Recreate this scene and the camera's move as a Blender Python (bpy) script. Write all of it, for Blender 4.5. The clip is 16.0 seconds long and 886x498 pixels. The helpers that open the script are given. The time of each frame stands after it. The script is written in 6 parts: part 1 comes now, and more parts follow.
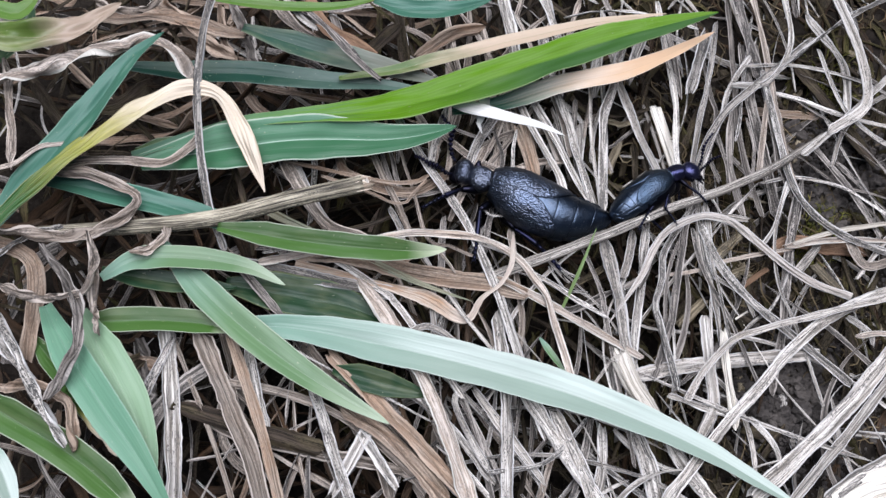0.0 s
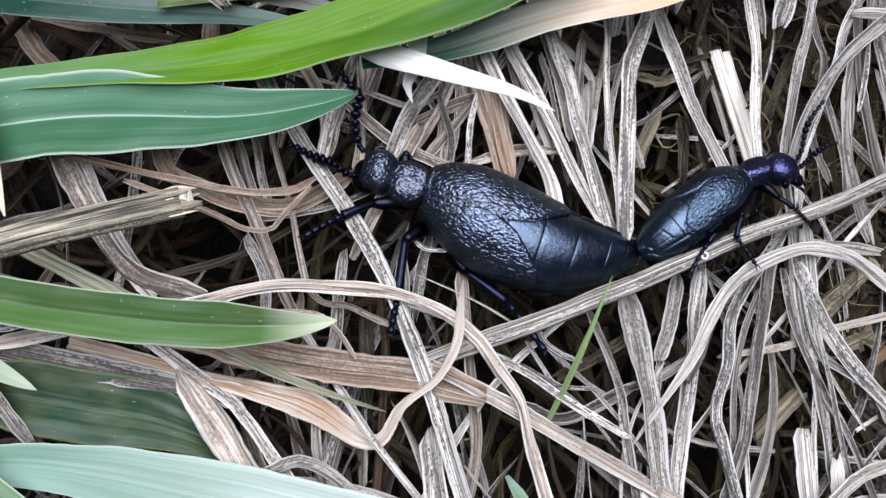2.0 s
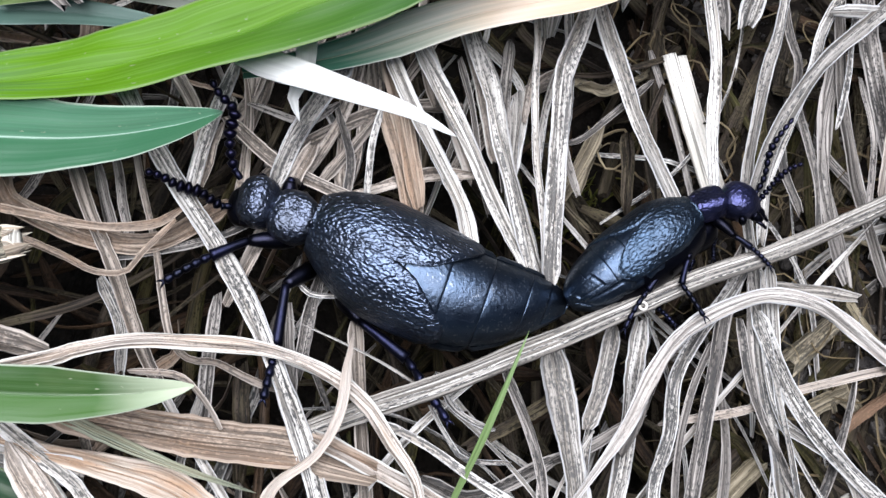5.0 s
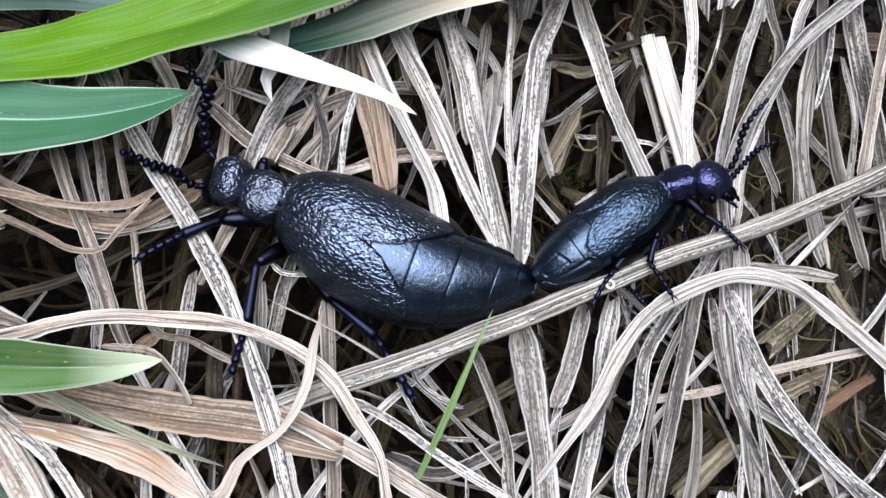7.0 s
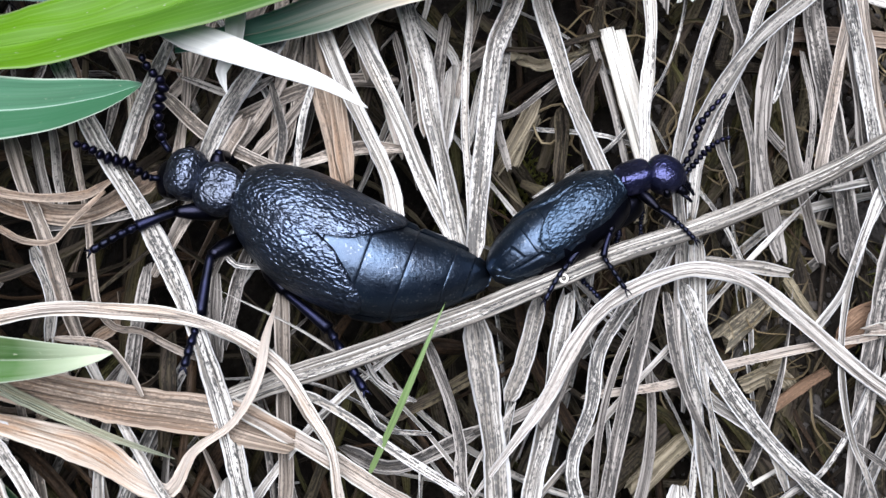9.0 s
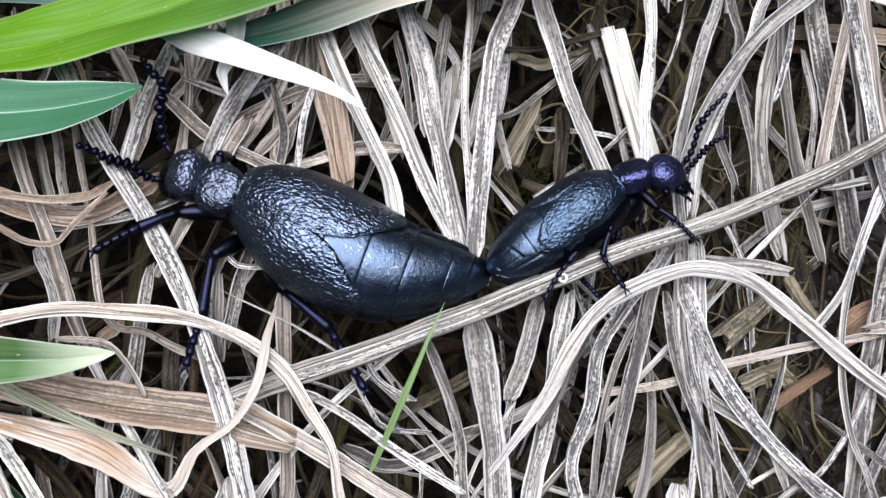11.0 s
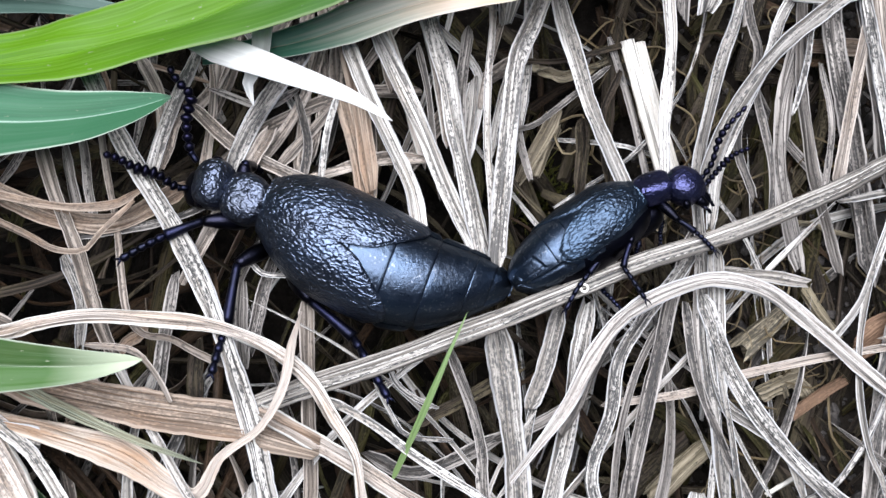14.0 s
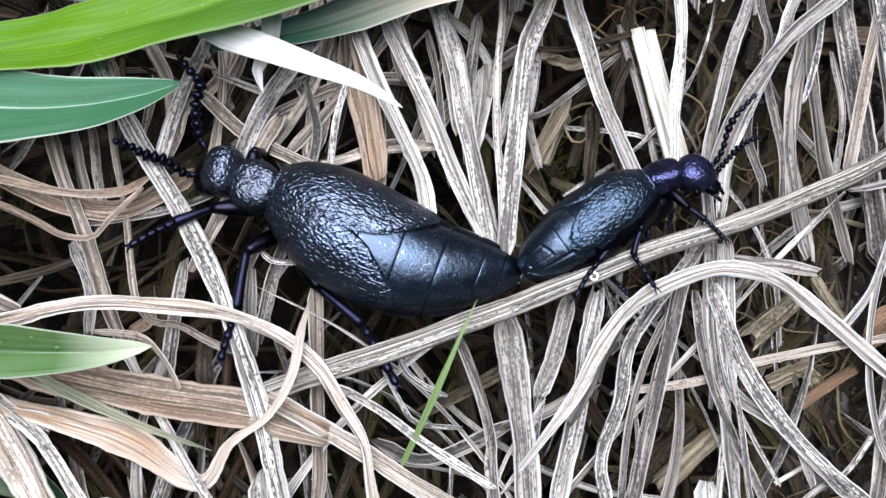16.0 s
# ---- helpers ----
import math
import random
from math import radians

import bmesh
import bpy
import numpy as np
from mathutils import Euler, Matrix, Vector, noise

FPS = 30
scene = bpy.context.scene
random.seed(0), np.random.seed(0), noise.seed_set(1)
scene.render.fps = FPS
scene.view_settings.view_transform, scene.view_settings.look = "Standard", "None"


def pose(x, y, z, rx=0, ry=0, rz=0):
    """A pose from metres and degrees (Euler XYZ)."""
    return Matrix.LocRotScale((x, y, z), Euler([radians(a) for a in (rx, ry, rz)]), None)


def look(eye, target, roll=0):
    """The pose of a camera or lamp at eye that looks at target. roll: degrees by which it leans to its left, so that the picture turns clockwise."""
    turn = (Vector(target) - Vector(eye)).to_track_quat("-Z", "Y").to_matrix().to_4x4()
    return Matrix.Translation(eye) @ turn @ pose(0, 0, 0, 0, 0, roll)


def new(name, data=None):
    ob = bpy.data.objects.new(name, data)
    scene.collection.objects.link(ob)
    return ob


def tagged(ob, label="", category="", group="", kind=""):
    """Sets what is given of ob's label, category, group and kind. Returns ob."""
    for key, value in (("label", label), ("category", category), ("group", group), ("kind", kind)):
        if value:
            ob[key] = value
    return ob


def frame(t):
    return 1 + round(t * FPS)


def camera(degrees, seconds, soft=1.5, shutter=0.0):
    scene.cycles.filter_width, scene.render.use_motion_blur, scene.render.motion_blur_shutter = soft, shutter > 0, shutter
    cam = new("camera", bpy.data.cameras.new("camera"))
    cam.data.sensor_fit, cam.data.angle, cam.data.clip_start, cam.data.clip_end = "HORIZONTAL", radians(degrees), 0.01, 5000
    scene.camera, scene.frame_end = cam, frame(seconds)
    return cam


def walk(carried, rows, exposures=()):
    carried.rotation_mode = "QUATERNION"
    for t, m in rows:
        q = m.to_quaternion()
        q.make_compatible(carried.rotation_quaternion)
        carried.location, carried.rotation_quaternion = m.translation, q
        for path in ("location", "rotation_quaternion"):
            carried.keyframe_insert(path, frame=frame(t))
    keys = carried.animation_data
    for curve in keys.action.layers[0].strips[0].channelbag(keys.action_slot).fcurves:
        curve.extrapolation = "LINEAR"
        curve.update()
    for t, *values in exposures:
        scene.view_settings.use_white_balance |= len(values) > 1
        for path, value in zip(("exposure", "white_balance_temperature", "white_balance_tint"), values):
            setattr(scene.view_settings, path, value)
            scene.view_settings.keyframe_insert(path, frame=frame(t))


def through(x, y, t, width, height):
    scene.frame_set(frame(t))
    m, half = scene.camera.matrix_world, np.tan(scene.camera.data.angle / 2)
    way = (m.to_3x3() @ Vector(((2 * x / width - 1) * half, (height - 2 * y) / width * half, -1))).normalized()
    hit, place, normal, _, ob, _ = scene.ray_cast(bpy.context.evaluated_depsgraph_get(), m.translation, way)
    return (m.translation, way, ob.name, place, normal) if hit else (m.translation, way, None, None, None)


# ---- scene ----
# ---- camera ----
cam = camera(42.0, 16.0, 1.5)
walk(cam, [(t, pose(*rest)) for t, *rest in [
    (0, -0.05715, -0.05994, 0.15657, 20.34, -8.07, -3.94),
    (0.5, -0.04842, -0.04907, 0.13611, 19.97, -6.98, -3.45),
    (1, -0.04022, -0.03731, 0.11492, 18.31, -6.11, -3.21),
    (1.5, -0.03631, -0.02768, 0.10239, 16.69, -6.55, -3.49),
    (2, -0.03369, -0.02426, 0.09332, 16.02, -6.24, -3.11),
    (2.5, -0.02998, -0.01924, 0.08554, 15.20, -6.85, -3.32),
    (3, -0.02796, -0.01545, 0.07956, 13.38, -6.54, -2.92),
    (3.5, -0.02785, -0.01305, 0.07946, 12.74, -7.12, -2.85),
    (4, -0.02708, -0.01405, 0.07902, 12.63, -6.60, -2.95),
    (4.2, -0.02646, -0.01515, 0.07971, 14.04, -6.62, -2.94),
    (6.3, -0.01647, -0.01440, 0.08219, 14.08, -2.24, -1.81),
    (6.5, -0.01630, -0.01491, 0.08243, 14.30, -2.26, -1.86),
    (7, -0.01603, -0.01694, 0.08202, 14.15, -2.34, -1.61),
    (7.5, -0.01428, -0.01858, 0.08138, 13.51, -2.37, -1.71),
    (8, -0.01378, -0.01817, 0.08135, 13.39, -2.52, -1.62),
    (8.5, -0.01279, -0.01709, 0.08200, 13.35, -2.53, -1.54),
    (9, -0.01316, -0.01662, 0.08216, 13.54, -2.65, -1.45),
    (9.5, -0.01245, -0.01651, 0.08276, 13.63, -2.46, -1.47),
    (9.7, -0.01177, -0.01612, 0.08313, 13.26, -2.08, -1.38),
    (11.8, -0.01230, -0.01635, 0.08245, 13.20, -1.90, -1.46),
    (12, -0.01211, -0.01584, 0.08290, 13.24, -2.02, -1.45),
    (12.5, -0.01258, -0.01525, 0.08390, 13.51, -1.95, -1.41),
    (13, -0.01323, -0.01565, 0.08389, 13.46, -2.15, -1.22),
    (13.5, -0.01300, -0.01602, 0.08310, 13.36, -2.10, -1.06),
    (14, -0.01363, -0.01618, 0.08364, 13.47, -1.89, -1.07),
    (14.5, -0.01440, -0.01666, 0.08357, 13.04, -1.76, -0.98),
    (15, -0.01392, -0.01584, 0.08308, 13.09, -1.95, -0.92),
    (15.5, -0.01397, -0.01557, 0.08341, 13.13, -2.04, -0.93),
    (16, -0.01404, -0.01647, 0.08342, 13.08, -1.75, -0.87),
]], [(0, 0.44, 5750, 16), (1.5, 0.45, 5750, 16), (2.5, 0.72, 5750, 15), (3.5, 0.80, 5720, 13), (16, 0.86, 5720, 13)])

# ---- sky and light: a bright, thinly clouded day ----
world = bpy.data.worlds.new("sky")
scene.world = world
world.use_nodes = True
wn = world.node_tree.nodes
sky = wn.new("ShaderNodeTexSky")
sky.sky_type, sky.sun_disc = "NISHITA", False
sky.sun_elevation, sky.sun_rotation = radians(82), radians(-22)
wn["Background"].inputs["Strength"].default_value = 0.015
world.node_tree.links.new(sky.outputs[0], wn["Background"].inputs["Color"])
sun = new("sun", bpy.data.lights.new("sun", "SUN"))
sun.data.energy, sun.data.angle, sun.data.color = 4.9, radians(60), (1.0, 0.97, 0.93)
sun.matrix_world = look((-0.05, 0.12, 0.99), (0, 0, 0))

MM = 0.001
rng = np.random.default_rng(7)


# ---- materials ----
def nodes_of(name):
    m = bpy.data.materials.new(name)
    m.use_nodes = True
    nt = m.node_tree
    return m, nt, nt.nodes["Principled BSDF"]


def mk(nt, kind, **values):
    nd = nt.nodes.new(kind)
    for k, v in values.items():
        if k in nd.inputs:
            nd.inputs[k].default_value = v
    return nd


def math_node(nt, op, a, b=None, clamp=False):
    nd = nt.nodes.new("ShaderNodeMath")
    nd.operation, nd.use_clamp = op, clamp
    for i, v in enumerate((a, b)):
        if v is None:
            continue
        if isinstance(v, (int, float)):
            nd.inputs[i].default_value = v
        else:
            nt.links.new(v, nd.inputs[i])
    return nd.outputs[0]


def mix_col(nt, fac, a, b, how="MIX"):
    nd = nt.nodes.new("ShaderNodeMix")
    nd.data_type, nd.blend_type = "RGBA", how
    for sock, v in ((nd.inputs[0], fac), (nd.inputs[6], a), (nd.inputs[7], b)):
        if isinstance(v, (int, float)):
            sock.default_value = v
        elif isinstance(v, tuple):
            sock.default_value = (*v, 1)
        else:
            nt.links.new(v, sock)
    return nd.outputs[2]


def ramp(nt, fac, *stops):
    nd = nt.nodes.new("ShaderNodeValToRGB")
    els = nd.color_ramp.elements
    while len(els) < len(stops):
        els.new(0.5)
    for e, (p, c) in zip(els, stops):
        e.position = p
        e.color = (c, c, c, 1) if isinstance(c, (int, float)) else (*c, 1)
    nt.links.new(fac, nd.inputs[0])
    return nd.outputs[0]


def strand_noise(nt, across, along, detail=3.0, shift=0.0):
    """Noise drawn out along a blade; its map is in millimetres, shifted for each blade."""
    uv = nt.nodes.new("ShaderNodeUVMap")
    uv.uv_map = "UVMap"
    sep = nt.nodes.new("ShaderNodeSeparateXYZ")
    nt.links.new(uv.outputs[0], sep.inputs[0])
    info = nt.nodes.new("ShaderNodeObjectInfo")
    geo = nt.nodes.new("ShaderNodeNewGeometry")
    rnd = math_node(nt, "ADD", info.outputs["Random"], geo.outputs["Random Per Island"])
    comb = nt.nodes.new("ShaderNodeCombineXYZ")
    nt.links.new(math_node(nt, "MULTIPLY", sep.outputs[0], across), comb.inputs[0])
    nt.links.new(math_node(nt, "MULTIPLY", sep.outputs[1], along), comb.inputs[1])
    nt.links.new(math_node(nt, "MULTIPLY_ADD", rnd, 57.0), comb.inputs[2])
    comb.inputs[2].links[0].from_node.inputs[2].default_value = shift
    nz = mk(nt, "ShaderNodeTexNoise", Scale=1.0, Detail=detail, Roughness=0.6)
    nt.links.new(comb.outputs[0], nz.inputs["Vector"])
    return nz.outputs[0], rnd


def bump(nt, height, strength, distance, bsdf, normal=None):
    nd = mk(nt, "ShaderNodeBump", Strength=strength, Distance=distance)
    nt.links.new(height, nd.inputs["Height"])
    if normal is not None:
        nt.links.new(normal, nd.inputs["Normal"])
    if bsdf is not None:
        nt.links.new(nd.outputs[0], bsdf.inputs["Normal"])
    return nd.outputs[0]


def let_light_through(nt, bsdf, colour, share):
    tr = nt.nodes.new("ShaderNodeBsdfTranslucent")
    if isinstance(colour, tuple):
        tr.inputs[0].default_value = (*colour, 1)
    else:
        nt.links.new(colour, tr.inputs[0])
    mx = nt.nodes.new("ShaderNodeMixShader")
    mx.inputs[0].default_value = share
    nt.links.new(bsdf.outputs[0], mx.inputs[1])
    nt.links.new(tr.outputs[0], mx.inputs[2])
    nt.links.new(mx.outputs[0], nt.nodes["Material Output"].inputs[0])


def straw_material(name, light, dark, mildew=0.5, tint=(0.36, 0.26, 0.16), tint_share=0.35, through=0.05, lines=1.0, rim_light=0.0, fade=None):
    """Dry grass: fine fibres along the blade, black mildew in dashes, cleaner rims, uneven weathering from blade to blade."""
    m, nt, b = nodes_of(name)
    fibre, rnd = strand_noise(nt, 4.0, 0.05, 4.0)
    fine, _ = strand_noise(nt, 9.0, 0.2, 3.0, 11.0)
    blot, _ = strand_noise(nt, 0.8, 0.2, 3.0, 23.0)
    speck, _ = strand_noise(nt, 6.0, 3.2, 6.0, 37.0)
    dash, _ = strand_noise(nt, 8.0, 0.4, 5.0, 53.0)
    nv = nt.nodes.new("ShaderNodeUVMap")
    nv.uv_map = "Along"
    sep = nt.nodes.new("ShaderNodeSeparateXYZ")
    nt.links.new(nv.outputs[0], sep.inputs[0])
    rim = math_node(nt, "ABSOLUTE", math_node(nt, "MULTIPLY_ADD", sep.outputs[0], 2.0))
    rim.node.inputs[0].links[0].from_node.inputs[2].default_value = -1.0
    inner = ramp(nt, rim, (0.72, 1.0), (0.95, 0.25))
    wave = math_node(nt, "ADD", math_node(nt, "MULTIPLY", fibre, 0.55), math_node(nt, "MULTIPLY", fine, 0.45))
    col = mix_col(nt, ramp(nt, wave, (0.40, 0.0), (0.57, 1.0)), dark, light)
    groove, _ = strand_noise(nt, 5.0, 0.06, 2.0, 71.0)
    col = mix_col(nt, math_node(nt, "MULTIPLY", ramp(nt, groove, (0.375, 1.0), (0.43, 0.0)), 0.85 * lines), col, tuple(c * 0.3 for c in dark))
    stripe, _ = strand_noise(nt, 3.0, 0.035, 1.0, 83.0)
    col = mix_col(nt, math_node(nt, "MULTIPLY", ramp(nt, stripe, (0.39, 1.0), (0.46, 0.0)), 0.55 * lines), col, tuple(c * 0.45 for c in dark))
    col = mix_col(nt, math_node(nt, "MULTIPLY", ramp(nt, blot, (0.42, 0.0), (0.68, 1.0)), tint_share), col, tint)
    each = math_node(nt, "FRACT", math_node(nt, "MULTIPLY", rnd, 7.31))
    col = mix_col(nt, 1.0, col, ramp(nt, each, (0.0, (0.56, 0.54, 0.51)), (0.35, (0.9, 0.885, 0.86)), (1.0, (1.1, 1.09, 1.065))), "MULTIPLY")
    worse = math_node(nt, "MULTIPLY", math_node(nt, "SUBTRACT", blot, 0.5), 0.28)
    own = math_node(nt, "MULTIPLY", math_node(nt, "SUBTRACT", math_node(nt, "FRACT", math_node(nt, "MULTIPLY", rnd, 3.77)), 0.5), 0.11)
    both = math_node(nt, "ADD", math_node(nt, "MULTIPLY", speck, 0.5), math_node(nt, "MULTIPLY", dash, 0.5))
    field = math_node(nt, "ADD", both, math_node(nt, "ADD", worse, own))
    dirt = math_node(nt, "MULTIPLY", ramp(nt, field, (0.505, 0.0), (0.565, 1.0)), inner)
    col = mix_col(nt, math_node(nt, "MULTIPLY", dirt, mildew), col, tuple(0.09 * c for c in light))
    if fade:
        col = mix_col(nt, ramp(nt, sep.outputs[1], (fade, 0.0), (fade + 0.1, 0.5)), col, (0.70, 0.64, 0.57))
    if rim_light:
        col = mix_col(nt, math_node(nt, "MULTIPLY", ramp(nt, math_node(nt, "ADD", rim, math_node(nt, "MULTIPLY", fibre, 0.3)), (0.98, 0.0), (1.12, 1.0)), rim_light), col, tuple(min(0.68, 1.12 * c) for c in light))
    nt.links.new(col, b.inputs["Base Color"])
    b.inputs["Roughness"].default_value = 0.62
    b.inputs["Specular IOR Level"].default_value = 0.3 if light[0] > 0.3 else 0.1
    bump(nt, math_node(nt, "ADD", wave, math_node(nt, "MULTIPLY", groove, 0.8)), 0.95, 0.00017, b)
    if through:
        let_light_through(nt, b, col, through)
    return m


def leaf_material(name, body, edge, vein, tip=None, tip_from=0.6, base=None, base_to=0.22, patch=0.15, through=0.3, gloss=0.42, bloom=0.0, streak=0.06, half=None, rim=0.5, rib=0.3, fold_shade_from=0.0, tip_blot=0.35):
    """A living grass blade: parallel veins, pale midrib and rim, a waxy bloom; tip and base may have another colour."""
    m, nt, b = nodes_of(name)
    fine, rnd = strand_noise(nt, 4.0, 0.03, 3.0)
    hair, _ = strand_noise(nt, 11.0, 0.08, 2.0, 5.0)
    blot, _ = strand_noise(nt, 0.35, 0.12, 3.0, 17.0)
    nv = nt.nodes.new("ShaderNodeUVMap")
    nv.uv_map = "Along"
    sep = nt.nodes.new("ShaderNodeSeparateXYZ")
    nt.links.new(nv.outputs[0], sep.inputs[0])
    across = math_node(nt, "ABSOLUTE", math_node(nt, "MULTIPLY_ADD", sep.outputs[0], 2.0))
    across.node.inputs[0].links[0].from_node.inputs[2].default_value = -1.0
    dark = tuple(c * 0.9 for c in body)
    lite = tuple(min(1, c * 1.07) for c in body)
    col = mix_col(nt, ramp(nt, fine, (0.35, 0.0), (0.65, 1.0)), dark, lite)
    col = mix_col(nt, math_node(nt, "MULTIPLY", ramp(nt, hair, (0.58, 0.0), (0.68, 1.0)), streak), col, vein)
    uvm = nt.nodes.new("ShaderNodeUVMap")
    uvm.uv_map = "UVMap"
    mmx = nt.nodes.new("ShaderNodeSeparateXYZ")
    nt.links.new(uvm.outputs[0], mmx.inputs[0])
    line = math_node(nt, "SINE", math_node(nt, "ADD", math_node(nt, "MULTIPLY", mmx.outputs[0], 13.5), math_node(nt, "MULTIPLY", fine, 2.4)))
    col = mix_col(nt, math_node(nt, "MULTIPLY", ramp(nt, line, (0.55, 0.0), (0.98, 1.0)), min(0.8, 0.65 * streak)), col, vein)
    spot, _ = strand_noise(nt, 2.6, 1.3, 2.0, 91.0)
    col = mix_col(nt, ramp(nt, spot, (0.70, 0.0), (0.76, 0.55)), col, (0.5, 0.52, 0.36))
    broad, _ = strand_noise(nt, 0.9, 0.05, 2.0, 31.0)
    col = mix_col(nt, ramp(nt, broad, (0.4, 0.0), (0.7, 0.05)), col, tuple(c * 0.55 for c in body))
    col = mix_col(nt, math_node(nt, "MULTIPLY", ramp(nt, blot, (0.45, 0.0), (0.7, 1.0)), patch), col, (0.42, 0.42, 0.22))
    # Second tone on one half: light and shade of the fold painted in.
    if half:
        fold_shade = ramp(nt, sep.outputs[0], (0.47, 0.0), (0.53, 0.75))
        if fold_shade_from:
            fold_shade = math_node(nt, "MULTIPLY", fold_shade, ramp(nt, sep.outputs[1], (fold_shade_from, 0.0), (fold_shade_from + 0.25, 1.0)))
        col = mix_col(nt, fold_shade, col, half)
    if base:
        col = mix_col(nt, ramp(nt, math_node(nt, "ADD", sep.outputs[1], math_node(nt, "MULTIPLY", fine, 0.2)), (base_to - 0.1, 1.0), (base_to + 0.18, 0.0)), col, base)
    if tip:
        lim = math_node(nt, "ADD", sep.outputs[1], math_node(nt, "MULTIPLY", blot, tip_blot))
        col = mix_col(nt, ramp(nt, lim, (tip_from + 0.02, 0.0), (tip_from + 0.3, 1.0)), col, tip)
    col = mix_col(nt, ramp(nt, across, (0.0, rib), (0.035, 0.0)), col, vein)
    col = mix_col(nt, math_node(nt, "MULTIPLY", ramp(nt, across, (0.92, 0.0), (0.98, 1.0)), rim), col, edge)
    nt.links.new(col, b.inputs["Base Color"])
    b.inputs["Roughness"].default_value = gloss
    b.inputs["Specular IOR Level"].default_value = 0.34
    if bloom:
        b.inputs["Sheen Weight"].default_value = bloom
        b.inputs["Sheen Roughness"].default_value = 0.5
    bump(nt, math_node(nt, "ADD", math_node(nt, "ADD", fine, hair), math_node(nt, "MULTIPLY", line, 0.2)), 0.22, 0.00006, b)
    let_light_through(nt, b, col, through)
    return m


def chitin_material(name, body, sheen, scale, depth, rough=0.3, stretch=1.0, grain=0.25, dust=0.0):
    """Beetle shell: near black with a blue gloss; worm-like wrinkles as relief, dust specks in places."""
    m, nt, b = nodes_of(name)
    tc = nt.nodes.new("ShaderNodeTexCoord")

    def field(size, along, detail, twist):
        mp = nt.nodes.new("ShaderNodeMapping")
        mp.inputs["Scale"].default_value = (size * along, size, size)
        nt.links.new(tc.outputs["Object"], mp.inputs["Vector"])
        nz = mk(nt, "ShaderNodeTexNoise", Scale=1.0, Detail=detail, Roughness=0.45, Distortion=twist)
        nt.links.new(mp.outputs[0], nz.inputs["Vector"])
        return nz.outputs[0]

    gr = field(9000, 1.0, 2.0, 0.0)
    big = field(350, 1.0, 2.0, 0.0)
    wear = field(900, 1.0, 3.0, 0.3)
    col = mix_col(nt, ramp(nt, big, (0.35, 0.0), (0.65, 1.0)), body, sheen)
    if dust:
        col = mix_col(nt, math_node(nt, "MULTIPLY", ramp(nt, math_node(nt, "ADD", field(5200, 1.0, 3.0, 0.0), math_node(nt, "MULTIPLY", wear, 0.5)), (0.88, 0.0), (0.97, 1.0)), dust), col, (0.3, 0.32, 0.34))
    nt.links.new(col, b.inputs["Base Color"])
    b.inputs["Metallic"].default_value = 1.0
    nt.links.new(math_node(nt, "ADD", math_node(nt, "MULTIPLY", gr, 0.15), math_node(nt, "MULTIPLY_ADD", wear, 0.2)), b.inputs["Roughness"])
    b.inputs["Roughness"].links[0].from_node.inputs[1].links[0].from_node.inputs[2].default_value = rough - 0.17
    n1 = bump(nt, gr, grain, 0.00004, None)
    if depth:
        ridge = ramp(nt, field(scale, stretch, 0.0, 0.6), (0.24, 0.0), (0.76, 1.0))
        swell = ramp(nt, field(scale * 0.45, stretch, 0.0, 0.5), (0.3, 0.0), (0.7, 1.0))
        both = math_node(nt, "ADD", math_node(nt, "MULTIPLY", ridge, 0.8), math_node(nt, "MULTIPLY", swell, 0.35))
        bump(nt, both, 0.85, depth, b, n1)
    else:
        nt.links.new(n1, b.inputs["Normal"])
    return m


def soil_material(name, dark, light, wet=0.08):
    m, nt, b = nodes_of(name)
    tc = nt.nodes.new("ShaderNodeTexCoord")
    a = mk(nt, "ShaderNodeTexNoise", Scale=220.0, Detail=6.0, Roughness=0.65)
    g = mk(nt, "ShaderNodeTexNoise", Scale=2200.0, Detail=3.0, Roughness=0.7)
    v = mk(nt, "ShaderNodeTexVoronoi", Scale=900.0)
    for nd in (a, g, v):
        nt.links.new(tc.outputs["Object"], nd.inputs["Vector"])
    col = mix_col(nt, ramp(nt, a.outputs[0], (0.35, 0.0), (0.65, 1.0)), dark, light)
    col = mix_col(nt, math_node(nt, "MULTIPLY", ramp(nt, g.outputs[0], (0.6, 0.0), (0.72, 1.0)), 0.4), col, tuple(2.5 * c for c in light))
    nt.links.new(col, b.inputs["Base Color"])
    b.inputs["Roughness"].default_value = 0.9
    b.inputs["Specular IOR Level"].default_value = wet
    n1 = bump(nt, g.outputs[0], 0.8, 0.0003, None)
    bump(nt, math_node(nt, "ADD", a.outputs[0], math_node(nt, "MULTIPLY", v.outputs[0], 0.4)), 0.9, 0.0012, b, n1)
    return m


